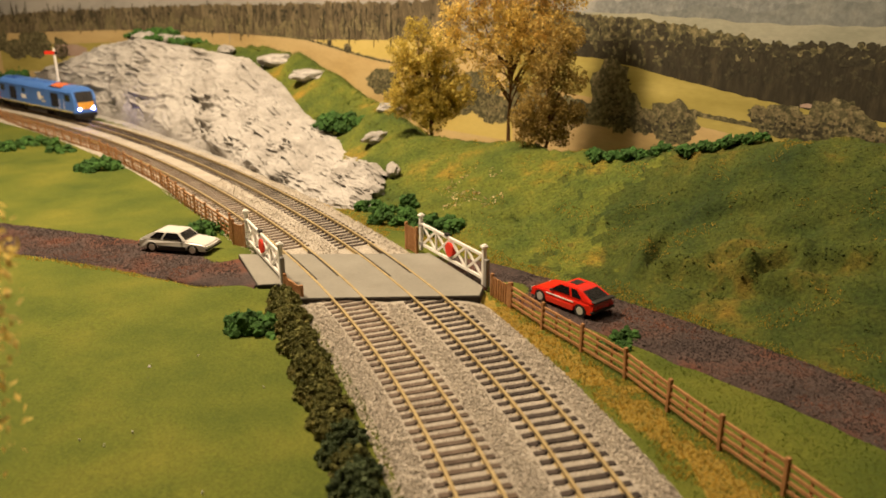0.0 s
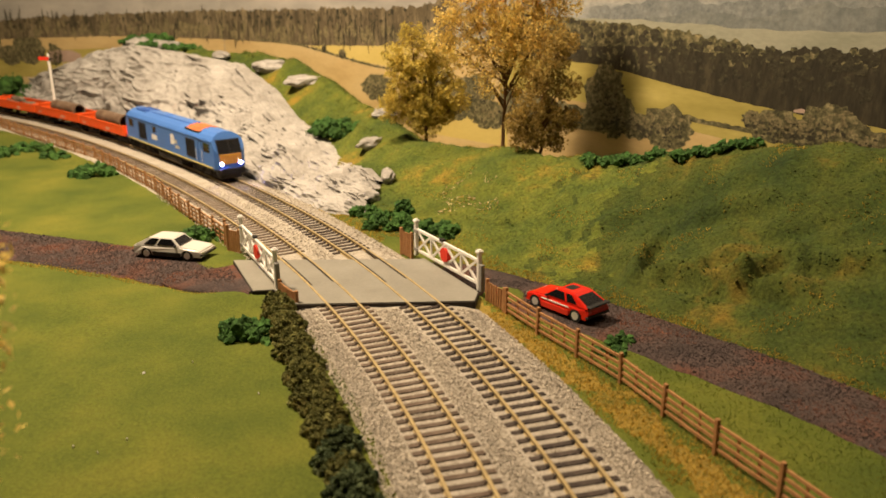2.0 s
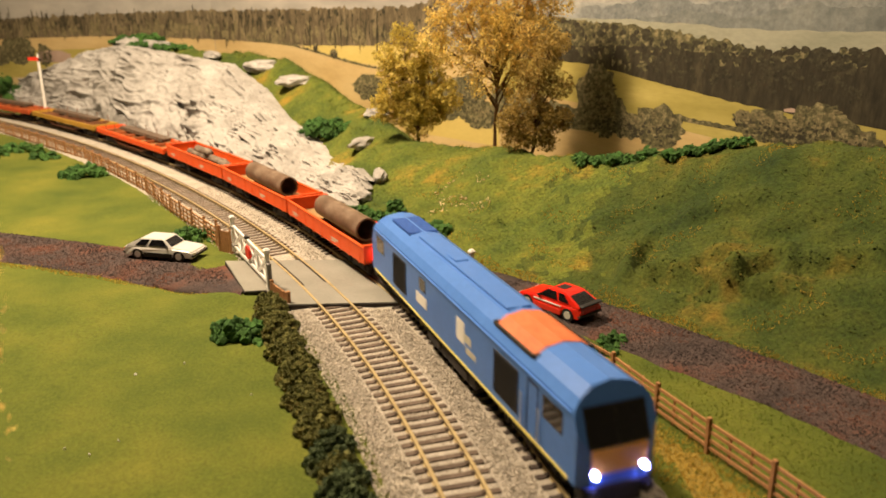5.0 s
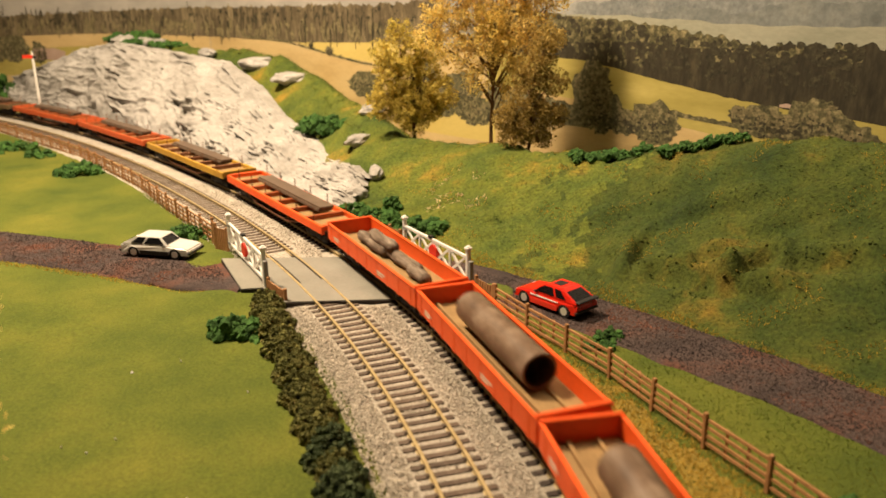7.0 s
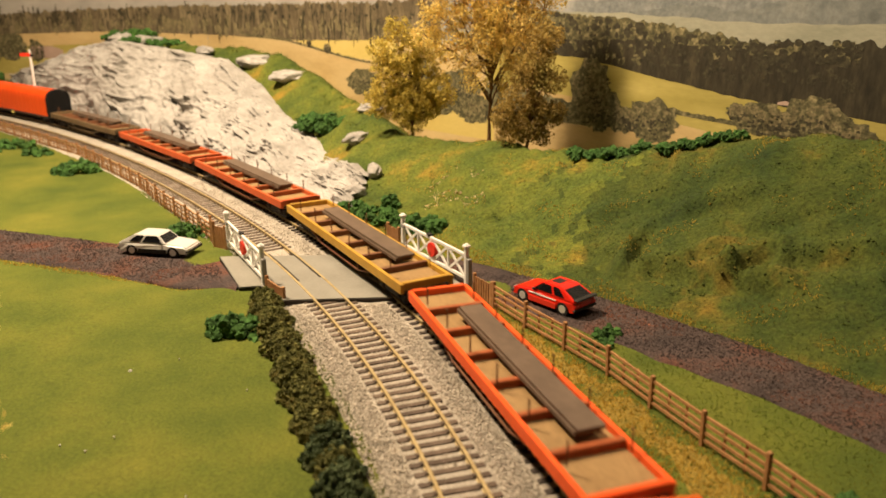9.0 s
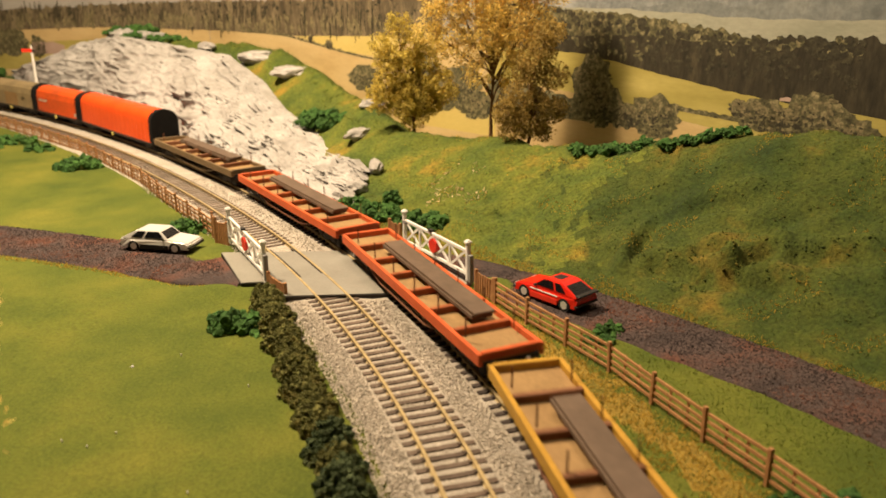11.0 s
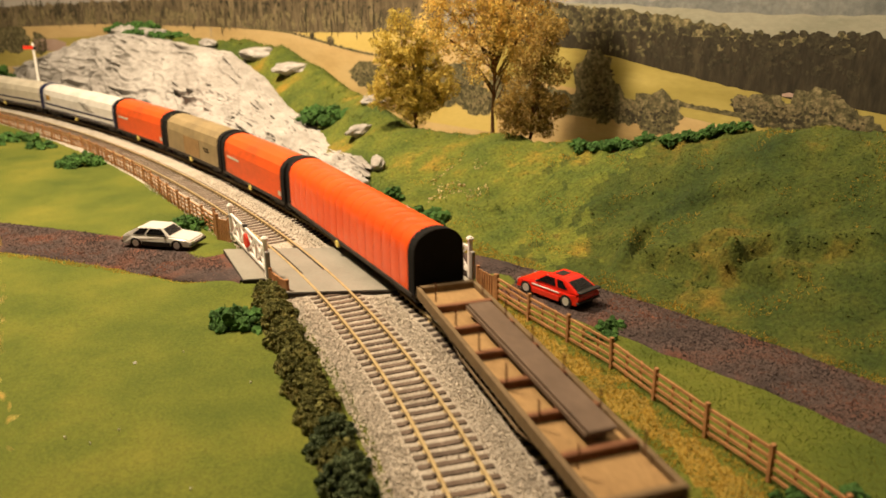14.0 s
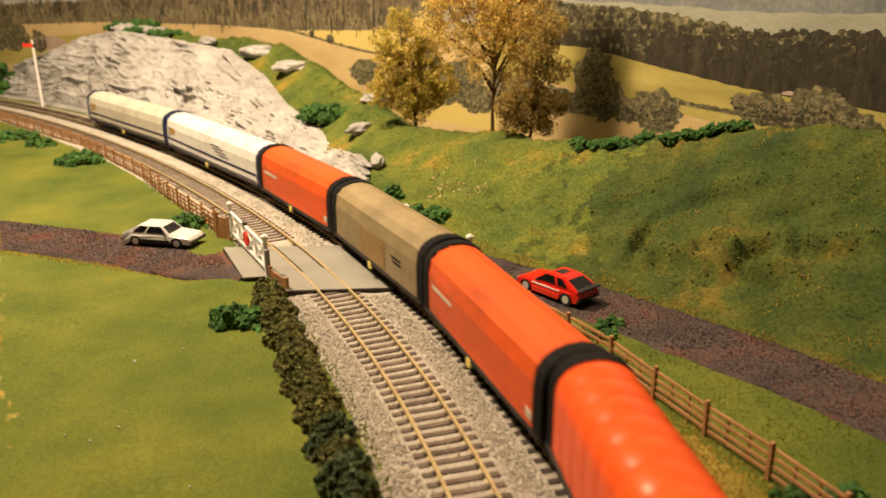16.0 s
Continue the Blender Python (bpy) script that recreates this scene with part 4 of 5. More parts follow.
def car(x, y, rz, paint, text, L, belt, roof, base, top, hw, nose, extras):
    e = empty("car", at(x, y, -4.4, 0, 0, rz), text, "car", "model cars")
    h = L / 2
    wb = (0.325 if extras else 0.297) * L
    out = [(-h + 1, 3.2), (-h, 5), (-h, belt - 2.2), (-h + 1.2, belt - 0.4), (base[0] + 6, belt), (base[1], belt - 0.2), (h - 4, nose), (h - 0.6, nose - 1.2), (h, nose - 3), (h - 0.5, 3.2)]
    def arch(cx):
        return [(cx + 4.9 * math.cos(a), 3.2 + 4.9 * math.sin(a)) for a in [math.pi * k / 6 for k in range(0, 7)]]
    out = out + arch(wb) + arch(-wb)
    bm = prism(out, "y", -hw, hw)
    for v in bm.verts:
        f = 1 - 0.06 * (abs(v.co.x) / h) ** 4 - (0.05 if v.co.z > belt - 1.5 else 0)
        v.co.y *= f
    rim = [g for g in bm.edges if len(g.link_faces) == 2 and g.calc_face_angle(0) > 0.9 and min(v.co.z for v in g.verts) > 5.5 and all(v.co.z > 8.4 or abs(v.co.x) > h - 3 for v in g.verts)]
    bmesh.ops.bevel(bm, geom=rim, offset=0.9, segments=3, affect="EDGES", clamp_overlap=True)
    body = part("body", bm, paint, e)
    (a0, a1), (b0, b1) = base, top
    w0, w1 = hw * 0.91, hw * 0.77
    bm = bmesh.new()
    lo = [bm.verts.new(p) for p in ((a0, -w0, belt - 0.4), (a1, -w0, belt - 0.4), (a1, w0, belt - 0.4), (a0, w0, belt - 0.4))]
    hi = [bm.verts.new(p) for p in ((b0, -w1, roof - 0.5), (b1, -w1, roof - 0.5), (b1, w1, roof - 0.5), (b0, w1, roof - 0.5))]
    cr = [bm.verts.new(p) for p in ((b0 + 1.5, -w1 * 0.8, roof), (b1 - 1.5, -w1 * 0.8, roof), (b1 - 1.5, w1 * 0.8, roof), (b0 + 1.5, w1 * 0.8, roof))]
    for i in range(4):
        bm.faces.new((lo[i], lo[(i + 1) % 4], hi[(i + 1) % 4], hi[i]))
        bm.faces.new((hi[i], hi[(i + 1) % 4], cr[(i + 1) % 4], cr[i]))
    bm.faces.new(cr)
    bmesh.ops.recalc_face_normals(bm, faces=bm.faces[:])
    bmesh.ops.bevel(bm, geom=[g for g in bm.edges if not g.is_boundary], offset=0.45, segments=2, affect="EDGES", clamp_overlap=True)
    part("roof", bm, paint, e)

    def pane(name, q, n, inset=0.0):
        bm = bmesh.new()
        c = sum((Vector(p) for p in q), Vector()) / len(q)
        f = bm.faces.new([bm.verts.new(c + (Vector(p) - c) * (1 - inset) + Vector(n) * 0.12) for p in q])
        bmesh.ops.solidify(bm, geom=[f], thickness=0.15)
        bmesh.ops.recalc_face_normals(bm, faces=bm.faces[:])
        part(name, bm, "glass", e, "dark car window")
    zb, zt = belt - 0.1, roof - 0.7
    pane("windscreen", [(a1, -w0, zb), (a1, w0, zb), (b1, w1, zt), (b1, -w1, zt)], (0.6, 0, 0.7), 0.16)
    pane("rear_window", [(a0, -w0, zb), (a0, w0, zb), (b0, w1, zt), (b0, -w1, zt)], (-0.5, 0, 0.8), 0.2)
    for sy in (-1, 1):
        mid0, mid1 = (a0 + a1) / 2 - 1.5, (b0 + b1) / 2 - 0.5
        pane("side_window", [(mid0 + 0.8, sy * w0, zb + 0.3), (a1 - 1.6, sy * w0, zb + 0.3), (b1 - 0.2, sy * w1, zt), (mid1 + 0.5, sy * w1, zt)], (0, sy, 0.3), 0.08)
        pane("side_window", [(a0 + 7, sy * w0, zb + 0.3), (mid0, sy * w0, zb + 0.3), (mid1 - 0.3, sy * w1, zt), (b0 + 1.5, sy * w1, zt)], (0, sy, 0.3), 0.1)
        part("sill_trim", boxes((-wb + 5.2, wb - 5.2, min(sy * hw * 0.97, sy * (hw + 0.3)), max(sy * hw * 0.97, sy * (hw + 0.3)), 2.6, 5.8)), "black" if paint == "silver" else "red", e)
        part("mirror", boxes((a1 - 4, a1 - 2.6, min(sy * hw * 0.9, sy * (hw + 0.9)), max(sy * hw * 0.9, sy * (hw + 0.9)), belt, belt + 1.2), bevel=0.2), "black", e)
        for sx in (-1, 1):
            w = part("wheel", rod(bmesh.new(), (sx * wb, sy * (hw - 3), 4.0), (sx * wb, sy * (hw - 0.1), 4.0), 4.0, 20), "tyre", e)
            part("rim", rod(bmesh.new(), (sx * wb, sy * (hw - 0.4), 4.0), (sx * wb, sy * (hw + 0.12), 4.0), 2.5, 12), "chrome", w, "bright wheel rim")
            lx = sx * (h - 0.15)
            part("headlight" if sx > 0 else "tail_light", boxes((min(lx, lx + sx * 0.35), max(lx, lx + sx * 0.35), min(sy * hw * 0.55, sy * hw * 0.88), max(sy * hw * 0.55, sy * hw * 0.88), nose - 3.4 if sx > 0 else belt - 4, nose - 1.6 if sx > 0 else belt - 2.2)), "chrome" if sx > 0 else "red", e)
    for sx in (-1, 1):
        part("bumper", boxes((min(sx * (h - 1.5), sx * (h + 0.8)), max(sx * (h - 1.5), sx * (h + 0.8)), -hw * 0.95, hw * 0.95, 4, 5.6), bevel=0.3), "black", e)
    if extras:
        part("sunroof", boxes((b0 + 5, b0 + 11, -3.6, 3.6, roof - 0.1, roof + 0.2)), "black", e)
        part("spoiler", boxes((a0 - 2.2, a0 + 1.4, -hw * 0.85, hw * 0.85, belt + 0.4, belt + 1.4), bevel=0.3), "black", e, "black tail spoiler")
        part("side_stripe", boxes((-wb + 5, wb - 5, -hw - 0.1, -hw * 0.95, 7.6, 8.2), (-wb + 5, wb - 5, hw * 0.95, hw + 0.1, 7.6, 8.2)), "white", e)
    return e


# ---- foliage and scatter ----
BALL = bmesh.new()
bmesh.ops.create_icosphere(BALL, subdivisions=2, radius=1)
BALL_V, BALL_F = np.array([v.co[:] for v in BALL.verts]), [[v.index for v in f.verts] for f in BALL.faces]
BALL.free()
LEAF_V, LEAF_F = np.array([(-1, 0, 0), (0, -0.55, 0.1), (1, 0, 0), (0, 0.55, 0.1)], float), [[0, 1, 2, 3]]
BLADE_V, BLADE_F = np.array([(-0.16, 0, 0), (0.16, 0, 0), (0.25, 0.15, 1)], float), [[0, 1, 2]]
STONE_V, STONE_F = np.array([(1, 0, -0.1), (0.2, 0.9, 0), (-0.9, 0.3, 0.1), (-0.4, -0.9, 0), (0.1, 0.05, 0.8), (0, 0, -0.7)], float), [[0, 1, 4], [1, 2, 4], [2, 3, 4], [3, 0, 4], [1, 0, 5], [2, 1, 5], [3, 2, 5], [0, 3, 5]]


def many(name, proto, pos, size, mat, parent=None, label="", upright=False, lumpy=0.0, lean=0.5, smooth=False, seed=1):
    """One mesh of many copies of a small shape, at places (mm), each turned by chance."""
    rng = np.random.default_rng(seed)
    V, F = proto
    pos = np.asarray(pos, float)
    n = len(pos)
    size = np.broadcast_to(np.asarray(size, float).reshape(-1, 1), (n, 1))
    q = rng.normal(size=(n, 4))
    if upright:
        a = rng.uniform(0, 2 * math.pi, n)
        q = np.stack([np.cos(a / 2), rng.normal(size=n) * lean * 0.5, rng.normal(size=n) * lean * 0.5, np.sin(a / 2)], 1)
    q /= np.linalg.norm(q, axis=1, keepdims=True)
    w, x, y, z = q.T
    R = np.stack([1 - 2 * (y * y + z * z), 2 * (x * y - z * w), 2 * (x * z + y * w), 2 * (x * y + z * w), 1 - 2 * (x * x + z * z), 2 * (y * z - x * w), 2 * (x * z - y * w), 2 * (y * z + x * w), 1 - 2 * (x * x + y * y)], 1).reshape(n, 3, 3)
    P = np.broadcast_to(V, (n, *V.shape)).copy()
    if lumpy:
        P = P * (1 + rng.normal(size=(n, len(V), 1)) * lumpy)
    P = np.einsum("nij,nvj->nvi", R, P) * size[:, :, None] + pos[:, None]
    faces = (np.array(F)[None] + (np.arange(n) * len(V))[:, None, None]).reshape(-1, len(F[0]))
    me = bpy.data.meshes.new(name)
    me.from_pydata((P.reshape(-1, 3) * MM).tolist(), [], faces.tolist())
    me.materials.append(MAT[mat])
    if smooth:
        me.polygons.foreach_set("use_smooth", np.ones(len(faces), bool))
    ob = new(name, me)
    if parent:
        ob.parent = parent
    return tagged(ob, label=label)


BALLS, LEAVES, BLADES, STONES = (BALL_V, BALL_F), (LEAF_V, LEAF_F), (BLADE_V, BLADE_F), (STONE_V, STONE_F)


def height(x, y):
    return land(np.array([x]), np.array([y]))[0][0]


def bush(x, y, rx, ry, rz, n, text="bright green foam bush on the grass", mat="bush", lump=3.2, turn=0.0, seed=3, fringe=22):
    rng = np.random.default_rng(seed + int(abs(x) * 7 + abs(y)))
    e = empty("bush", at(x, y, height(x, y) - 0.5, 0, 0, turn), text, "bush", "bushes")
    d = rng.normal(size=(n, 3))
    d /= np.linalg.norm(d, axis=1, keepdims=True)
    d *= rng.uniform(0.45, 1.0, (n, 1)) ** 0.5
    pos = d * np.array([rx, ry, rz])
    pos[:, 2] = np.abs(pos[:, 2])
    many("foliage", BALLS, pos, rng.uniform(0.6, 1.2, n) * lump, mat, e, lumpy=0.24, seed=seed)
    k = n * fringe
    i = rng.integers(0, n, k)
    v = rng.normal(size=(k, 3))
    v /= np.linalg.norm(v, axis=1, keepdims=True)
    many("leaf_fringe", LEAVES, pos[i] + v * lump * rng.uniform(0.85, 1.25, (k, 1)), rng.uniform(0.5, 1.1, k) * lump * (0.3 if mat == "bush" else 0.55), mat, e, seed=seed + 1)
    return e


def tree(x, y, z, h, crown, leaves, mat, text, trunk_r=1.6, leaf=1.5, seed=5, lean=(0, 0)):
    """crown: rows of (x, y, z, radius) of leafy masses over the tree's foot."""
    rng = np.random.default_rng(seed)
    e = empty("tree", at(x, y, z - 1), text, "tree", "model trees")
    bm = bmesh.new()
    prev, r = Vector((0, 0, 0)), trunk_r
    for i in range(1, 7):
        p = Vector((lean[0] * i / 6 + rng.normal() * 0.8, lean[1] * i / 6 + rng.normal() * 0.8, h * 0.85 * i / 6))
        rod(bm, prev, p, r, 7, r * 0.8)
        prev, r = p, r * 0.8
    twig = []
    for cx, cy, cz, cr in crown:
        zb = max(h * 0.12, cz * rng.uniform(0.35, 0.6))
        a = Vector((lean[0] * zb / h, lean[1] * zb / h, zb))
        b = Vector((cx, cy, cz))
        m = (a + b) / 2 + Vector((rng.normal(), rng.normal(), 2.0)) * 1.5
        rod(bm, a, m, trunk_r * 0.45, 5, trunk_r * 0.32)
        rod(bm, m, b, trunk_r * 0.32, 5, trunk_r * 0.12)
        for _ in range(6):
            d = Vector(rng.normal(size=3))
            d.normalize()
            k = b + d * cr * 0.85
            rod(bm, m + (b - m) * rng.uniform(0.3, 1), k, trunk_r * 0.14, 4, trunk_r * 0.06)
            twig.append((k, cr))
    part("trunk", bm, "trunk", e, "thin brown trunk and limbs")
    wts = np.array([c[3] ** 2.2 for c in crown])
    i = rng.choice(len(crown), leaves, p=wts / wts.sum())
    c = np.array(crown, float)[i]
    d = rng.normal(size=(leaves, 3))
    d /= np.linalg.norm(d, axis=1, keepdims=True)
    pos = c[:, :3] + d * (c[:, 3] * rng.uniform(0.15, 1.05, leaves) ** 0.6)[:, None] * np.array([1, 1, 0.9])
    keep = np.array([noise.noise((p[0] / 8 + seed, p[1] / 8, p[2] / 8)) + 0.10 > 0 for p in pos])
    pos = pos[keep]
    many("crown", LEAVES, pos, rng.uniform(0.5, 1.3, len(pos)) * leaf, mat, e, "loose leafy crown", seed=seed)
    return e


def rock_face():
    f, t = np.array(ROCK_FOOT, float), np.array(ROCK_TOP, float)
    nu, nv = 460, 150
    k = np.linspace(0, len(f) - 1, nu)
    ids = range(len(f))
    verts = []
    for j in range(nv):
        v = j / (nv - 1)
        for i in range(nu):
            a = [np.interp(k[i], ids, f[:, c]) for c in (0, 1)]
            b = [np.interp(k[i], ids, t[:, c]) for c in (0, 1, 2)]
            e = v ** 1.25
            x, y = a[0] + (b[0] - a[0]) * e, a[1] + (b[1] - a[1]) * e
            z = -7 + (b[2] + 7) * v ** 0.85 * (1 + 0.10 * math.sin(v * math.pi))
            s = k[i] * 82
            h = v * 110
            w1 = noise.noise((s / 45, h / 30, 3)) * 22
            w2 = noise.noise((s / 40, h / 26, 7)) * 16
            big = noise.noise((s / 75, h / 60, 1)) * 12
            crease = 0.0
            for sx, sh, am, tilt in ((46, 17, 11.0, 0.5), (20, 9, 6.0, -0.35), (11, 26, 6.5, 0.2), (9, 4.5, 2.2, 0.6)):
                q = noise.noise(((s + w1) / sx + h * tilt / sx, (h + w2) / sh, sx))
                local = 0.3 + 1.5 * abs(noise.noise((s / 55, h / 40, sx + 5)))
                if sx == 11:
                    local *= 1.3 * math.exp(-((s - 400) / 110) ** 2)
                crease += am * max(0.0, 1 - abs(q) * 3.6) ** 1.4 * local
            for run, tilt, amt, seed in ((14.0, 0.34, 3.6, 2), (7.0, 0.2, 1.2, 6), (11.0, -1.0, 6.0, 4)):
                ph = (h + tilt * s) / run + 1.9 * noise.noise((s / 48, h / 34, seed)) + 0.8 * noise.noise((s / 17, h / 15, seed + 9))
                step = ph - math.floor(ph)
                where = 0.25 + 1.5 * max(0.0, noise.noise((s / 34, h / 26, seed + 20)) + 0.15)
                zone = math.exp(-((s - 300) / 130) ** 2)
                crease += amt * where * (zone if tilt < 0 else 1.1 - zone) * (step / 0.65 if step < 0.65 else (1 - step) / 0.35)
            fine = noise.noise((s / 4.5, h / 4.5, 9)) * 1.1
            amp = math.sin(min(1, v * 7) * math.pi / 2) * math.sin(min(1, (1 - v) * 12) * math.pi / 2)
            out = amp * (big + crease * (0.6 if s > 520 else 1.0) + fine) * min(1.0, (b[2] + 8) / 40)
            z -= 12 * max(0.0, 1 - k[i] / 0.7)
            nx, ny = -0.77, -0.52
            edge = 2.5 * noise.noise((s / 11, 4, 4)) if v > 0.97 else 0
            verts.append(((x + nx * out) * MM, (y + ny * out) * MM, (z + out * 0.55 + edge - (5 if j == nv - 1 else 0)) * MM))
    i = (np.arange(nv - 1)[:, None] * nu + np.arange(nu - 1)).ravel()
    me = bpy.data.meshes.new("rock_face")
    me.from_pydata(verts, [], np.stack([i, i + 1, i + nu + 1, i + nu], 1)[:, ::-1].tolist())
    me.materials.append(MAT["rock"])
    me.polygons.foreach_set("use_smooth", np.ones(len(me.polygons), bool))
    return tagged(new("rock_face", me), "pale grey creased plaster rock face", "rock", kind="structure")


def boulder(x, y, r, sx, sy, sz, seed, turn=0):
    bm = bmesh.new()
    bmesh.ops.create_icosphere(bm, subdivisions=3, radius=1)
    for v in bm.verts:
        k = 1 + 0.35 * noise.noise(v.co * 1.6 + Vector((seed, 0, 0))) + 0.15 * noise.noise(v.co * 5 + Vector((0, seed, 0)))
        v.co = Vector((v.co.x * sx, v.co.y * sy, v.co.z * sz)) * k * r
    ob = part("boulder", bm, "rock")
    ob.matrix_world = at(x, y, height(x, y) + sz * r * 0.25, 0, 0, turn)
    return tagged(ob, "pale grey plaster boulder half sunk in grass", "rock", "boulders on the bank")


# ---- printed backdrop ----
BOARD = [(640, 262), (130, 800), (-200, 1148), (-330, 1270), (-480, 1365), (-1000, 1616)]


def on_board(u, gap):
    p = np.array(BOARD, float)
    d = np.concatenate([[0], np.cumsum(np.hypot(*np.diff(p, axis=0).T))])
    i = min(max(np.searchsorted(d, u) - 1, 0), len(d) - 2)
    t = (p[i + 1] - p[i]) / (d[i + 1] - d[i])
    q = p[i] + t * (u - d[i])
    return q[0] - t[1] * gap * 0.12, q[1] + t[0] * gap * 0.12


def printed(name, top, low, gap, mat, parent, ragged=0.0, grain=9.0, step=3.0):
    """A printed area of the backdrop between two lines of (distance along the board, height)."""
    top, low = sorted(top), sorted(low)
    u0, u1 = max(top[0][0], low[0][0]), min(top[-1][0], low[-1][0])
    us = np.arange(u0, u1 + step, step)
    bm, cols = bmesh.new(), []
    for u in us:
        a = np.interp(u, [p[0] for p in top], [p[1] for p in top]) + ragged * (noise.noise((u / grain, gap, 2)) + 0.6 * noise.noise((u / grain * 2.7, gap, 5)))
        b = np.interp(u, [p[0] for p in low], [p[1] for p in low]) + ragged * 0.15 * noise.noise((u / grain, gap, 8))
        x, y = on_board(u, gap)
        cols.append((bm.verts.new((x, y, b)), bm.verts.new((x, y, max(a, b + 0.1)))))
    for p, q in zip(cols[:-1], cols[1:]):
        bm.faces.new((p[0], q[0], q[1], p[1]))
    bmesh.ops.recalc_face_normals(bm, faces=bm.faces[:])
    return part(name, bm, mat, parent)


def printed_blob(name, u, z, ru, rz, gap, parent, seed, mat, n=20):
    bm = bmesh.new()
    ring = []
    for i in range(n):
        a = 2 * math.pi * i / n
        k = 1 + 0.24 * noise.noise((math.cos(a) * 2.2, math.sin(a) * 2.2, seed)) + 0.2 * noise.noise((math.cos(a) * 6, math.sin(a) * 6, seed))
        x, y = on_board(u + math.cos(a) * ru * k * (1 if math.sin(a) > -0.4 else 0.85), gap)
        ring.append(bm.verts.new((x, y, z + math.sin(a) * rz * k)))
    bm.faces.new(ring)
    return part(name, bm, mat, parent)


def printed_patches(name, spots, gap, mat, parent, seed):
    """Many small printed patches of (distance along, height, half width, half height) as one print layer."""
    bm = bmesh.new()
    for i, (u, z, ru, rz) in enumerate(spots):
        ring = []
        for k in range(9):
            a = 2 * math.pi * k / 9
            f = 1 + 0.5 * noise.noise((math.cos(a) * 3, math.sin(a) * 3, seed + i))
            x, y = on_board(u + math.cos(a) * ru * f, gap + 0.004 * i)
            ring.append(bm.verts.new((x, y, z + math.sin(a) * rz * f)))
        bm.faces.new(ring)
    return tagged(part(name, bm, mat, parent), kind="stuff")


def printed_tree(u, z, ru, rz, gap, parent, seed):
    """A tree of the printed picture, sunlit from its upper side, in flat printed patches."""
    rng = random.Random(int(seed * 10))
    ob = printed_blob("printed_tree", u, z, ru, rz, gap, parent, seed, "print_tree", 48)
    lit, dark = [], []
    for i in range(90):
        a, d = rng.uniform(0, 6.28), rng.uniform(0.05, 0.95)
        du, dz = math.cos(a) * d, math.sin(a) * d
        (lit if dz + du * 0.5 + rng.uniform(-0.5, 0.5) > 0.0 else dark).append((u + du * ru, z + dz * rz, rng.uniform(0.8, 2.2), rng.uniform(0.7, 1.6)))
    printed_patches("printed_leaves", lit, gap + 0.3, "print_leaf", ob, seed)
    printed_patches("printed_leaves", dark, gap + 0.3, "print_shade", ob, seed + 50)


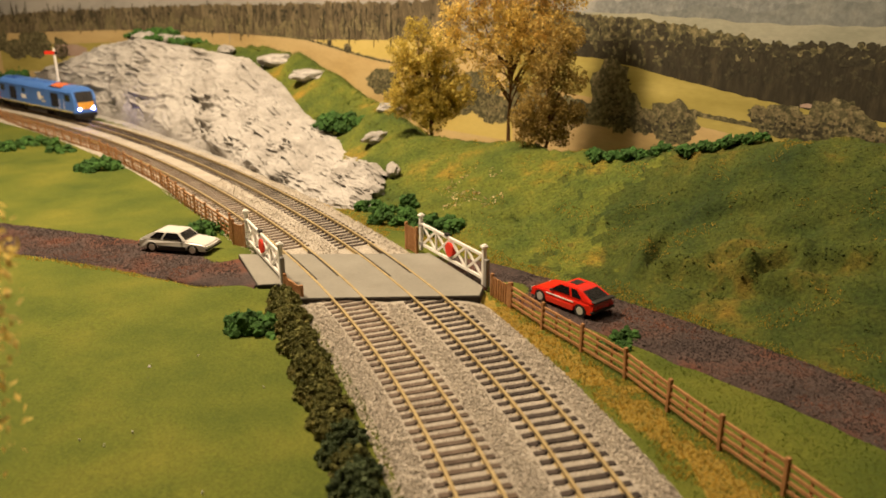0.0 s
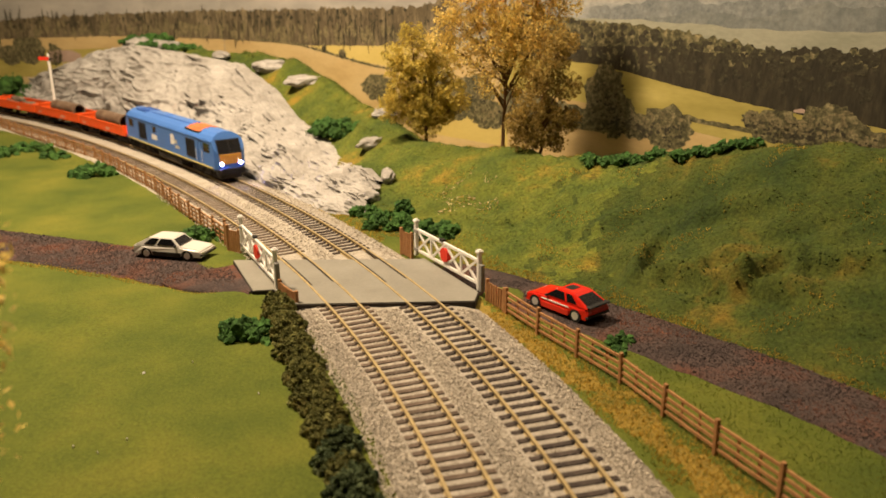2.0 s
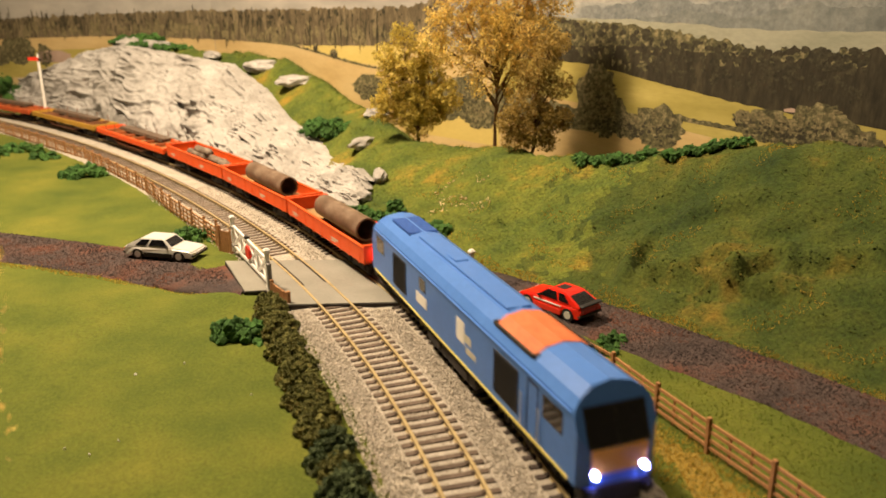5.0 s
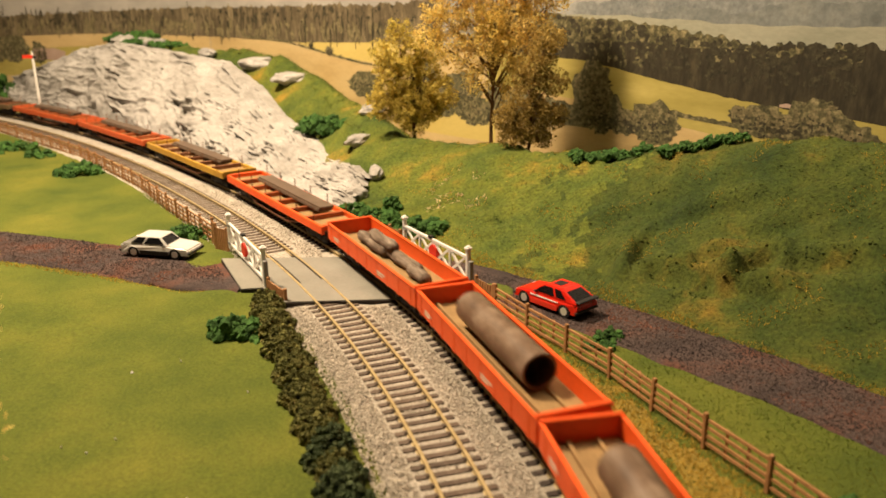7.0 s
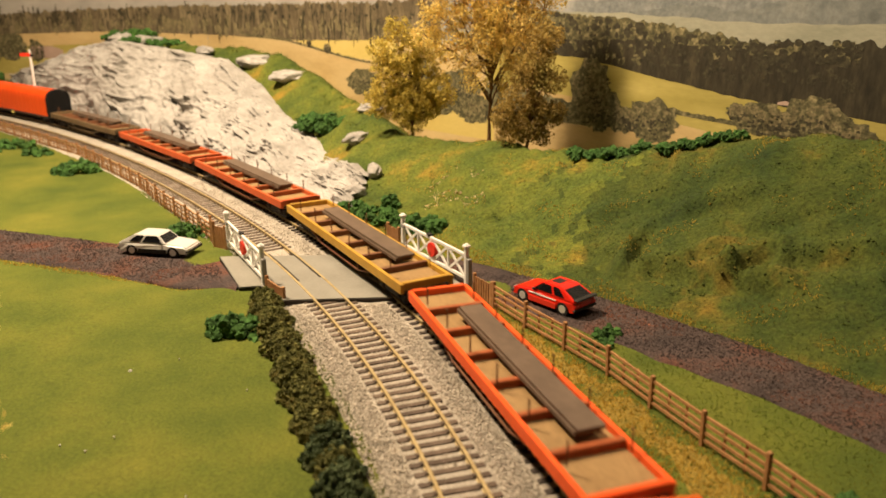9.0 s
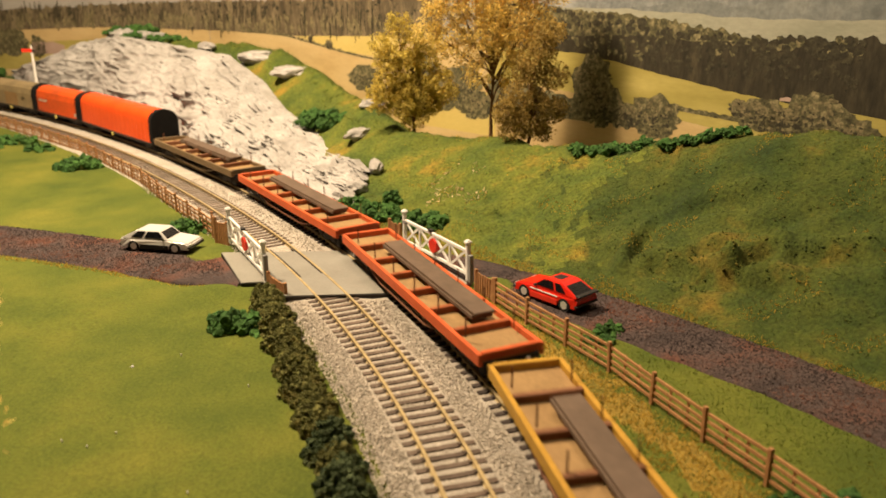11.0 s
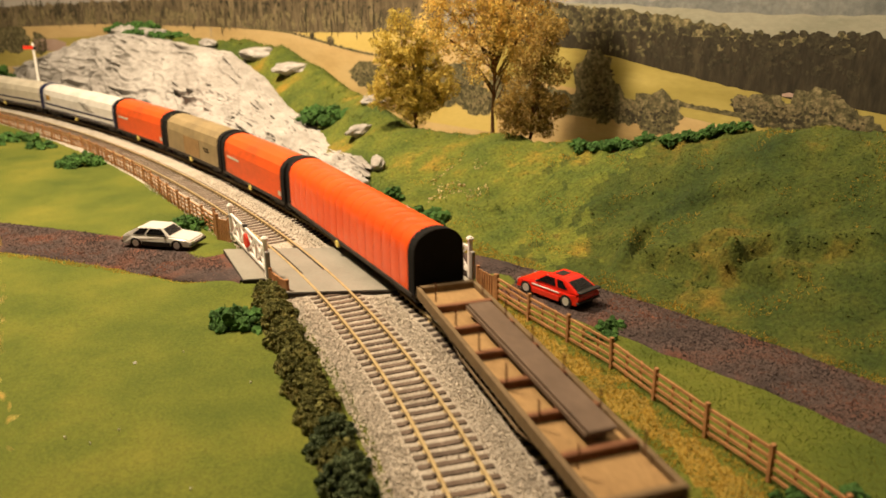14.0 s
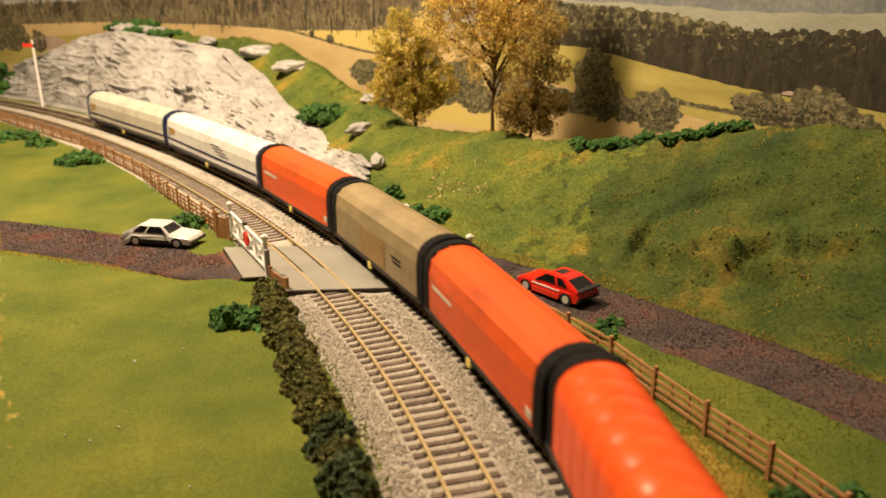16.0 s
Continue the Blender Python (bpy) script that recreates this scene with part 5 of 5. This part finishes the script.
def backdrop():
    bm, cols = bmesh.new(), []
    for u in np.arange(0, 2060, 10.0):
        cols.append([bm.verts.new((*on_board(u, g), z)) for g, z in ((0, -60), (0, 330), (-4, 330), (-4, -60))])
    for p, q in zip(cols[:-1], cols[1:]):
        for i in range(4):
            bm.faces.new((p[i], q[i], q[(i + 1) % 4], p[(i + 1) % 4]))
    bmesh.ops.recalc_face_normals(bm, faces=bm.faces[:])
    b = tagged(part("backdrop", bm, "print_sky"), "printed countryside backdrop board behind the layout", "backdrop", kind="structure")
    printed("printed_hills", [(300, 230), (464, 215), (560, 200), (674, 190), (785, 178), (900, 172)], [(300, 100), (900, 100)], 0.4, "print_hill", b, 5, 40)
    printed("printed_hills", [(300, 196), (372, 200), (430, 182), (500, 186), (570, 172), (650, 174), (720, 166)], [(300, 100), (720, 100)], 0.5, "print_haze", b, 5, 22)
    printed("printed_hills", [(300, 172), (390, 178), (440, 166), (500, 171), (560, 160), (610, 164), (660, 158)], [(300, 100), (660, 100)], 0.6, "print_ridge", b, 4, 18)
    printed("printed_hills", [(300, 146), (420, 153), (520, 150), (600, 153), (700, 156), (800, 158)], [(300, 100), (800, 100)], 0.7, "print_slope", b, 2, 40)
    printed("printed_meadow", [(380, 120), (2050, 120)], [(380, -50), (2050, -50)], 0.8, "print_tan", b)
    printed("printed_meadow", [(430, 90), (505, 92), (560, 98), (630, 108), (710, 120), (830, 122)], [(430, 46), (553, 57), (600, 62), (683, 74), (830, 84)], 1.2, "print_lime", b)
    printed("printed_meadow", [(975, 122), (1180, 116)], [(975, 92), (1082, 97), (1180, 111)], 1.2, "print_gold", b)
    printed("printed_meadow", [(820, 66), (900, 70), (975, 74)], [(820, 20), (975, 20)], 1.2, "print_gold", b)
    printed("printed_meadow", [(1500, 100), (1700, 90), (1960, 78)], [(1500, 60), (1960, 30)], 1.2, "print_lime", b)
    printed("printed_wood", [(900, 176), (971, 164), (1255, 158), (1528, 153), (1755, 144), (2050, 128)], [(900, 118), (972, 120), (1180, 112), (1360, 113), (1666, 112), (2050, 96)], 1.6, "print_wood", b, 5, 8)
    printed("printed_wood", [(380, 137), (461, 137), (530, 134), (583, 136), (660, 147), (722, 150), (830, 168)], [(380, 78), (452, 82), (501, 85), (558, 91), (627, 101), (707, 114), (830, 116)], 1.6, "print_pine", b, 6, 9)
    printed("printed_wood", [(540, 134), (590, 143), (660, 151), (722, 154), (800, 158), (830, 150)], [(540, 133), (590, 130), (660, 133), (722, 130), (800, 136), (830, 149)], 2.0, "print_tree", b, 5, 9)
    printed("printed_hedge", [(652, 62), (700, 68), (766, 78), (830, 84)], [(652, 54), (700, 50), (766, 50), (830, 52)], 2.0, "print_tree", b, 5, 8)
    printed("printed_hedge", [(540, 70), (600, 74), (650, 78)], [(540, 66), (600, 70), (650, 73)], 2.0, "print_tree", b, 2, 6)
    printed("printed_hedge", [(975, 92), (1040, 94), (1081, 98), (1200, 113), (1300, 117)], [(975, 89), (1040, 91), (1081, 95), (1200, 110), (1300, 114)], 2.0, "print_tree", b, 3, 5)
    for i, (u, z, ru, rz) in enumerate(((1037, 66, 34, 17), (697, 82, 24, 34), (684, 66, 22, 20), (629, 62, 27, 19), (660, 60, 20, 12), (531, 74, 23, 13), (550, 78, 9, 8), (488, 76, 27, 20), (512, 70, 16, 12), (462, 66, 22, 14), (1868, 82, 44, 24),
                                        (1915, 74, 40, 18), (1800, 76, 20, 20), (1110, 104, 8, 6), (1150, 110, 5, 5), (930, 75, 26, 26), (900, 60, 30, 20), (870, 70, 30, 24), (850, 52, 30, 16), (1990, 90, 60, 30))):
        printed_tree(u, z, ru, rz, 2.4 + 0.2 * (i % 3), b, i * 3.7)
    rng = random.Random(4)
    for u0, u1, top, count, ru, rz in ((460, 830, [(460, 134), (530, 131), (583, 132), (660, 143), (722, 147), (830, 160)], 46, 9, 9), (460, 830, [(460, 112), (583, 116), (660, 124), (722, 130), (830, 140)], 26, 8, 9), (900, 2000, [(900, 166), (971, 156), (1255, 150), (1528, 146), (1755, 137), (2000, 124)], 70, 11, 10)):
        layers = {"print_wood": [], "print_tree": [], "print_shade": []}
        for i in range(count * 9):
            u = rng.uniform(u0, u1)
            zt = np.interp(u, [p[0] for p in top], [p[1] for p in top])
            layers[rng.choice(("print_shade", "print_shade", "print_shade", "print_shade") if u < 640 and rz == 9 and count == 26 else ("print_shade", "print_shade", "print_shade", "print_tree") if u < 640 else ("print_tree", "print_shade", "print_shade", "print_tree") if u < 840 else ("print_wood", "print_wood", "print_shade", "print_wood"))].append((u, zt + rng.uniform(-rz * 1.3, rz * 0.5), ru * rng.uniform(0.12, 0.42), rz * rng.uniform(0.12, 0.4)))
        for k, (mat, spots) in enumerate(layers.items()):
            printed_patches("printed_leaves", spots, 2.2 + k * 0.1, mat, b, u0 + k)
    rng = random.Random(8)
    crowns, stems = [], []
    for i in range(240):
        u = rng.uniform(920, 2000)
        zl = np.interp(u, [900, 1360, 1666, 2050], [118, 113, 112, 96])
        crowns.append((u, zl + rng.uniform(4, 24), rng.uniform(2.0, 5.0), rng.uniform(3.0, 9.0)))
        stems.append((rng.uniform(920, 2000), zl + rng.uniform(10, 34), rng.uniform(0.8, 1.8), rng.uniform(6, 14)))
    printed_patches("printed_trunks", stems, 2.6, "print_shade", b, 41)
    printed_patches("printed_crowns", crowns, 2.9, "print_leaf", b, 59)
    printed("board_seam", [(786, 330), (788, 330)], [(786, 138), (788, 138)], 2.6, "print_shade", b, step=1.0)
    printed("printed_house", [(1735, 80), (1760, 86), (1812, 84)], [(1735, 66), (1812, 64)], 2.4, "print_house", b)
    printed("printed_house", [(505, 89.5), (511, 91), (517, 89.5)], [(505, 87.5), (517, 87.5)], 2.4, "print_house", b)


# ---- assembling ----
room()
ground()
rock_face()
backdrop()
tracks()
roads()

gate(-15.5, 545, 25.8, 472.6)
gate(-143, 557, -103, 478)
wicket(30.5, 464, 40, 448, 14)
wicket(-100, 473, -86, 452, 11)
wicket(-163, 586, -157, 571, 19)
wicket(-157, 571, -146, 561, 18, "brown wicket gate beside the white crossing gate")
wicket(-27, 562, -19, 549, 19)
fence([(41, 446), (57, 413), (75, 382), (91, 353), (104, 318), (117, 287), (130, 258), (141, 230), (150, 200), (158, 160)], 33, 15, "brown wooden post and rail fence along the lane")
fence([(-164, 588), (-193, 632), (-227, 682), (-281, 769), (-336, 840), (-399, 921), (-498, 1022), (-587, 1111), (-665, 1190), (-760, 1270), (-860, 1330)], 29, 15, "brown wooden post and rail fence along the railway")
signal()
car(-193, 557, -14, "silver", "silver two-door fastback coupe with dark sills on the lane", 55, 10.0, 15.8, (-26, 10.5), (-14, 4.5), 10.8, 8.6, False)
car(77, 447, 130, "redpaint", "red hatchback with black sunroof and tail spoiler", 48.5, 10.2, 16.0, (-24, 10), (-12.5, 1.5), 10.4, 8.8, True)

tree(61, 738, 43, 150, [(-44, 4, 88, 20), (-30, 0, 126, 24), (40, 2, 92, 20), (36, 2, 130, 20), (-52, 4, 118, 14), (-10, 0, 104, 30), (14, 0, 104, 28), (0, 0, 92, 30), (-22, 6, 80, 22), (22, -2, 84, 24), (-38, 8, 108, 20), (36, 0, 110, 20), (0, 4, 122, 30), (-20, 0, 138, 22), (24, 4, 138, 22), (0, 0, 158, 22), (-14, -8, 58, 15), (26, 4, 62, 18), (10, 0, 50, 10), (-42, 0, 148, 24), (42, 0, 150, 24), (4, 0, 176, 26), (54, 2, 128, 17), (-60, 2, 96, 14)], 52000, "gold", "tall golden-leaved model tree on the bank", 1.9, 1.25, 5, (3, 0))
tree(-11, 797, 38, 92, [(-32, 0, 40, 16), (30, 0, 40, 15), (-26, 0, 64, 16), (4, 0, 92, 14), (-8, 0, 30, 20), (12, 0, 28, 16), (-24, 2, 48, 18), (24, 2, 52, 16), (-12, 0, 76, 18), (20, 0, 84, 12), (0, 0, 42, 22), (-16, 3, 38, 15), (16, -2, 40, 16), (-4, 0, 62, 20), (12, 2, 70, 16), (-18, 0, 24, 11), (18, 0, 26, 11), (0, 0, 80, 14), (-30, 0, 84, 15), (-14, 0, 104, 15), (-36, 0, 30, 14), (0, 0, 14, 15)], 42000, "olive", "bushy yellow-green model tree on the bank", 1.8, 1.3, 9, (-2, 0))
# this crown's leaf colour carries the shade it stands in
tree(92, 706, 43, 66, [(-16, 0, 12, 14), (12, 0, 12, 13), (0, 0, 20, 18), (-20, 2, 26, 14), (-6, 0, 38, 20), (10, 0, 34, 15), (0, 0, 58, 15), (-8, 2, 68, 10), (8, 0, 80, 16), (16, 0, 96, 15), (20, 0, 60, 15), (22, 0, 30, 14)], 24000, "shadeleaf", "short bushy brown model tree on the bank, shade painted into its leaves", 1.6, 1.3, 13, (2, 0))
tree(-152, 196, -6, 150, [(31, -2, 123, 15), (30, 0, 108, 13), (26, 0, 92, 11), (0, 0, 92, 32), (10, -4, 118, 30), (6, 4, 66, 26), (-20, 0, 100, 30), (0, 0, 140, 26)], 6000, "gold", "golden-leaved model tree at the edge of the field", 2.4, 1.6, 17, (2, 0))

bush(-113, 886, 31, 20, 15, 80, "large green foam bush on the bank", lump=4.6)
for x, y, rx, ry, rz, n, lump in ((-62, 668, 13, 9, 6, 22, 3.2), (-42, 634, 20, 14, 10, 46, 3.4), (-16, 610, 16, 14, 11, 44, 3.4), (4, 598, 15, 12, 10, 36, 3.4), (-30, 655, 9, 8, 10, 20, 3.2), (-369, 840, 24, 20, 11, 60, 4.0), (-527, 950, 22, 16, 9, 34, 4.0),
                                  (-505, 985, 30, 14, 8, 40, 4.0), (-455, 935, 18, 12, 7, 26, 3.6), (-186, 606, 19, 11, 8, 40, 3.2), (-112, 416, 12, 11, 10, 46, 3.0), (-99, 414, 10, 9, 8, 26, 3.0), (-118, 424, 9, 7, 5, 16, 2.8),
                                  (125, 634, 11, 9, 6, 18, 3.0), (140, 624, 11, 8, 5, 18, 3.0), (152, 611, 12, 9, 6, 22, 3.0), (166, 592, 11, 8, 5, 18, 2.8), (180, 570, 11, 8, 6, 20, 3.0), (193, 562, 11, 8, 5, 18, 2.8), (206, 556, 11, 8, 6, 20, 2.8), (218, 548, 9, 7, 5, 14, 2.6),
                                  (100, 402, 9, 7, 4, 16, 2.4), (92, 390, 8, 6, 3, 12, 2.4), (-760, 1420, 70, 40, 46, 70, 10), (-424, 1262, 40, 12, 9, 40, 4.6), (-452, 1288, 46, 12, 10, 40, 4.6), (-380, 1228, 26, 10, 6, 26, 4.0), (150, 234, 12, 14, 9, 22, 3.4), (131, 243, 8, 8, 5, 14, 2.8)):
    bush(x, y, rx, ry, rz, n, lump=lump)
rng = np.random.default_rng(77)
for i in range(9):
    x, y = rng.uniform(-170, -60), rng.uniform(230, 420)
    if i == 0:
        x, y = -150, 368
    ob = part("pale_fleck", rod(bmesh.new(), (0, 0, 0), (0, 0, 0.9), 0.9 if i == 0 else 0.4, 6, 0.3), "white")
    ob.matrix_world = at(x, y, height(x, y) + 0.2)
    tagged(ob, "tiny pale fleck lying in the field grass", "fleck", "flecks in the field")
for i in range(25):
    k = i / 24
    hx, hy = -99 + 70 * k + 3 * math.sin(i * 2.1), 456 - 204 * k
    bush(hx, hy, 9.2 + 0.7 * math.sin(i * 3.3), 10.5, 10.0 + 1.2 * math.sin(i * 1.7), 110, "dense olive hedge clump beside the ballast" if i < 19 or i == 21 else "dense dark green hedge clump beside the ballast", "hedge" if i < 19 or i == 21 else "hedge_green", 1.15, seed=20 + i, fringe=130)

for i, (x, y, r, sx, sy, sz) in enumerate(((-226, 1112, 17, 1.5, 0.8, 0.55), (-172, 1046, 19, 1.4, 0.9, 0.4), (-58, 876, 11, 1.3, 0.8, 0.6), (-67, 814, 15, 1.6, 0.6, 0.4), (-62, 697, 8, 0.8, 1.2, 0.8), (-46, 728, 9, 1.4, 0.8, 0.9), (-312, 1185, 16, 1.8, 0.6, 0.4), (-470, 1285, 22, 1.6, 0.6, 0.5), (-520, 1300, 20, 1.3, 0.7, 0.5), (-420, 1262, 16, 1.6, 0.6, 0.5))):
    boulder(x, y, r, sx, sy, sz, i * 4.3, 20 * i)


def scatter_ground(seed, n, x0, x1, y0, y1):
    rng = np.random.default_rng(seed)
    x, y = rng.uniform(x0, x1, n), rng.uniform(y0, y1, n)
    keep = (np.abs(x) < 0.60 * y + 30)
    x, y = x[keep], y[keep]
    z, t = land(x, y)
    s, o = to_line(x, y)
    return rng, x, y, z, t, s, o


def near_road(x, y):
    out = np.zeros(len(x), bool)
    for pts, w in (([(-112, 497), (-150, 508), (-205, 538), (-270, 566), (-340, 592), (-480, 640)], 26.5), ([(0, 510), (34, 494), (66, 468), (98, 434), (122, 408), (146, 380), (170, 352), (196, 314), (240, 250)], 23)):
        d, _, _ = along(pts, x, y)
        out |= d < w
    return out


def in_slab(x, y):
    return (y > 446) & (y < 538) & (x > -147 + 0.38 * (533 - y)) & (x < 28 - 0.5 * (y - 462))


# fibres on the banks and fields, ochre grass on the verges, loose stones on the ballast
rng, x, y, z, t, s, o = scatter_ground(31, 210000, -330, 420, 230, 1180)
k = (t > 0.02) & ~near_road(x, y)
ok = k & ~((x < -60) & (t < 0.9) & (y > 660) & (o < -20) & (x + 0.35 * (y - 735) < -46))
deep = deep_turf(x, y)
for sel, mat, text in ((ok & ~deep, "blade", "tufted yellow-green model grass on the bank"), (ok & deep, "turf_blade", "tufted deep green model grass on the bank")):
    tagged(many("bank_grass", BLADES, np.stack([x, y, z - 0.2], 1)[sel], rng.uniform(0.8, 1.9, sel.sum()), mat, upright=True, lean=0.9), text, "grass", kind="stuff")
pick = ok & (rng.uniform(size=len(x)) < 0.42)
ICO = bmesh.new()
bmesh.ops.create_icosphere(ICO, subdivisions=1, radius=1)
ICOS = (np.array([v.co[:] for v in ICO.verts]) * np.array([1, 1, 0.42]), [[v.index for v in f.verts] for f in ICO.faces])
ICO.free()
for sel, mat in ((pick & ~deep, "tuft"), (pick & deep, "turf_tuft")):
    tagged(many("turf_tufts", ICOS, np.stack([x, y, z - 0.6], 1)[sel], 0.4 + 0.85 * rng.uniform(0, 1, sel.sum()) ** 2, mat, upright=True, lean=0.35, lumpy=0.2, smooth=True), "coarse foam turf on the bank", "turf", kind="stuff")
rng, x, y, z, t, s, o = scatter_ground(32, 120000, -520, 40, 150, 1000)
k = (t <= 0) & (o > GAP + 26) & ~near_road(x, y) & ~in_slab(x, y)
tagged(many("field_grass", BLADES, np.stack([x, y, z - 0.2], 1)[k], rng.uniform(0.45, 0.95, k.sum()), "blade_field", upright=True, lean=1.2), "short light green model grass in the field", "grass", kind="stuff")
rng, x, y, z, t, s, o = scatter_ground(33, 90000, 20, 330, 150, 560)
k = (t <= 0.01) & (o < -34) & ~near_road(x, y) & ~in_slab(x, y)
tagged(many("lane_grass", BLADES, np.stack([x, y, z - 0.2], 1)[k], rng.uniform(0.8, 2.0, k.sum()), "blade", upright=True, lean=1.0), "green model grass between fence and lane", "grass", kind="stuff")
rng, x, y, z, t, s, o = scatter_ground(34, 900000, -330, 420, 150, 1000)
d1, _, _ = along([(26, 452), (40, 424), (60, 388), (78, 350), (94, 310), (108, 270), (122, 232), (132, 200)], x, y)
d2, _, _ = along(FOOT, x, y)
d3, _, _ = along([(-140, 478), (-200, 504), (-260, 530), (-330, 556)], x, y)
d4, _, _ = along([(-50, 600), (-75, 655), (-110, 705)], x, y)
patch = np.array([noise.noise((a / 22, b / 22, 6)) for a, b in zip(x, y)])
k = ~near_road(x, y) & ~in_slab(x, y) & (((d1 < 13 + patch * 9) & (o < -28)) | ((d2 < 9 + patch * 8) & (x > -60)) | (d3 < 4 + patch * 5) | ((d4 < 8) & (o < -28)) | ((t > 0.05) & (patch > 0.2) & (x > -20) & (rng.uniform(size=len(x)) < 0.3 * np.minimum(1, np.maximum(0, patch - 0.2) * 6))))
tagged(many("ochre_grass", BLADES, np.stack([x, y, z - 0.3], 1)[k], rng.uniform(1.2, 2.8, k.sum()), "straw", upright=True, lean=1.1), "ochre dry model grass along verges", "grass", kind="stuff")
k2 = (t > 0.1) & (patch > 0.1) & (np.hypot(x - 28, y - 655) < 34) & (rng.uniform(size=len(x)) < 0.12)
tagged(many("leaf_scatter", LEAVES, np.stack([x, y, z + 0.8], 1)[k2], rng.uniform(0.5, 1.2, k2.sum()), "fleck"), "pale orange leaf litter on the bank", "leaf litter", kind="stuff")
rng = np.random.default_rng(35)
n = 60000
ss, oo = rng.uniform(-60, 620, n), rng.uniform(-31, GAP + 31, n)
ss[:40000] = rng.uniform(-60, 300, 40000)
inner = (np.abs(oo) < 15.5) | (np.abs(oo - GAP) < 15.5)
lx, ly, lh = on_line(ss, oo)
edge = np.maximum(np.maximum(-oo - 22, oo - GAP - 22), 0)
zz = np.where(inner, -2.8, -2.6) - edge * 0.3
keep = ~in_slab(lx, ly) & (~inner | (rng.uniform(size=n) < 0.5))
tagged(many("ballast_stones", STONES, np.stack([lx, ly, zz], 1)[keep], rng.uniform(0.35, 0.8, keep.sum()), "stone", lumpy=0.15), "loose pale ballast stones between the rails", "ballast", kind="stuff")

rng, x, y, z, t, s, o = scatter_ground(36, 260000, -420, 330, 150, 700)
k = near_road(x, y) & (o < -36) | near_road(x, y) & (o > GAP + 34)
k &= ~in_slab(x, y)
tagged(many("road_grit", STONES, np.stack([x, y, -4.5 + 3.6 * np.maximum(0, 1 - np.minimum(np.hypot(x + 112, y - 497), np.hypot(x, y - 510)) / 55)], 1)[k], rng.uniform(0.3, 0.8, k.sum()), "cinder", lumpy=0.2), "dark and rusty cinder grit on the lane", "grit", kind="stuff")

# ---- the train, from the front ----
TRAIN = []
place = 0


def couple(ob, pitch, length, load=None, reach=0.33):
    global place
    for it in (ob, load):
        if it:
            TRAIN.append((it, place + pitch / 2 - 1.5, length * reach))
    place += pitch


couple(loco(), 271, 268)
for logs, pitch in ((False, 151), (False, 150), (True, 150)):
    couple(open_wagon(logs), pitch, 146, wagon_load(logs))
place += 5
for mat, text in (("orange", "orange bolster wagon with sandy deck and stanchions"), ("yellow", "yellow bolster wagon with sandy deck and stanchions"), ("dullorange", "dull orange bolster wagon with sandy deck and stanchions"),
                  ("dullorange", "dull orange bolster wagon with sandy deck and stanchions"), ("drab", "weathered brown bolster wagon with sandy deck")):
    if mat == "drab":
        place += 5
    w, p = bolster_wagon(mat, text, True)
    couple(w, 217, 211, p)
couple(hood_wagon(225, "glossorange", "softblack", "long bright orange-red ribbed hooded wagon with black end", 17), 228, 225, reach=0.39)
couple(hood_wagon(142, "sootorange", "softblack", "short orange-red hooded wagon with black end hoops"), 146, 142)
couple(hood_wagon(148, "tan", "softblack", "short tan hooded wagon with black end hoops"), 151, 148)
couple(hood_wagon(148, "sootorange", "softblack", "short orange-red hooded wagon with black end hoops"), 151, 148)
couple(hood_wagon(235, "whitehood", "navy", "long white hooded wagon with blue stripe and dark bars", 0, 2), 238, 235)
couple(hood_wagon(235, "cream", "navy", "long cream hooded wagon with blue stripe and yellow emblem", 0, 1), 238, 235)


# ---- movement ----
RUN = [(0, 1066), (0.5, 948), (1, 834), (1.5, 722), (2, 614), (2.5, 505), (3, 404), (3.5, 300), (4, 199), (4.5, 101), (5, 5), (5.5, -90), (6, -186), (6.5, -282), (7, -384), (7.5, -477), (8, -565),
       (8.5, -652), (9, -740), (9.5, -820), (10, -898), (10.5, -978), (11, -1062), (11.5, -1150), (12, -1247), (12.5, -1342), (13, -1434), (13.5, -1526), (14, -1620), (14.5, -1714),
       (15, -1812), (15.5, -1908), (16, -2010)]


def motions():
    for ob, behind, reach in TRAIN:
        rows = []
        for t, s in RUN:
            c = s + behind
            ax, ay, _ = on_line(c - reach)
            bx, by, _ = on_line(c + reach)
            rows.append((t, at((ax + bx) / 2, (ay + by) / 2, 0, 0, 0, math.degrees(math.atan2(ay - by, ax - bx)))))
        walk(ob, rows)


motions()
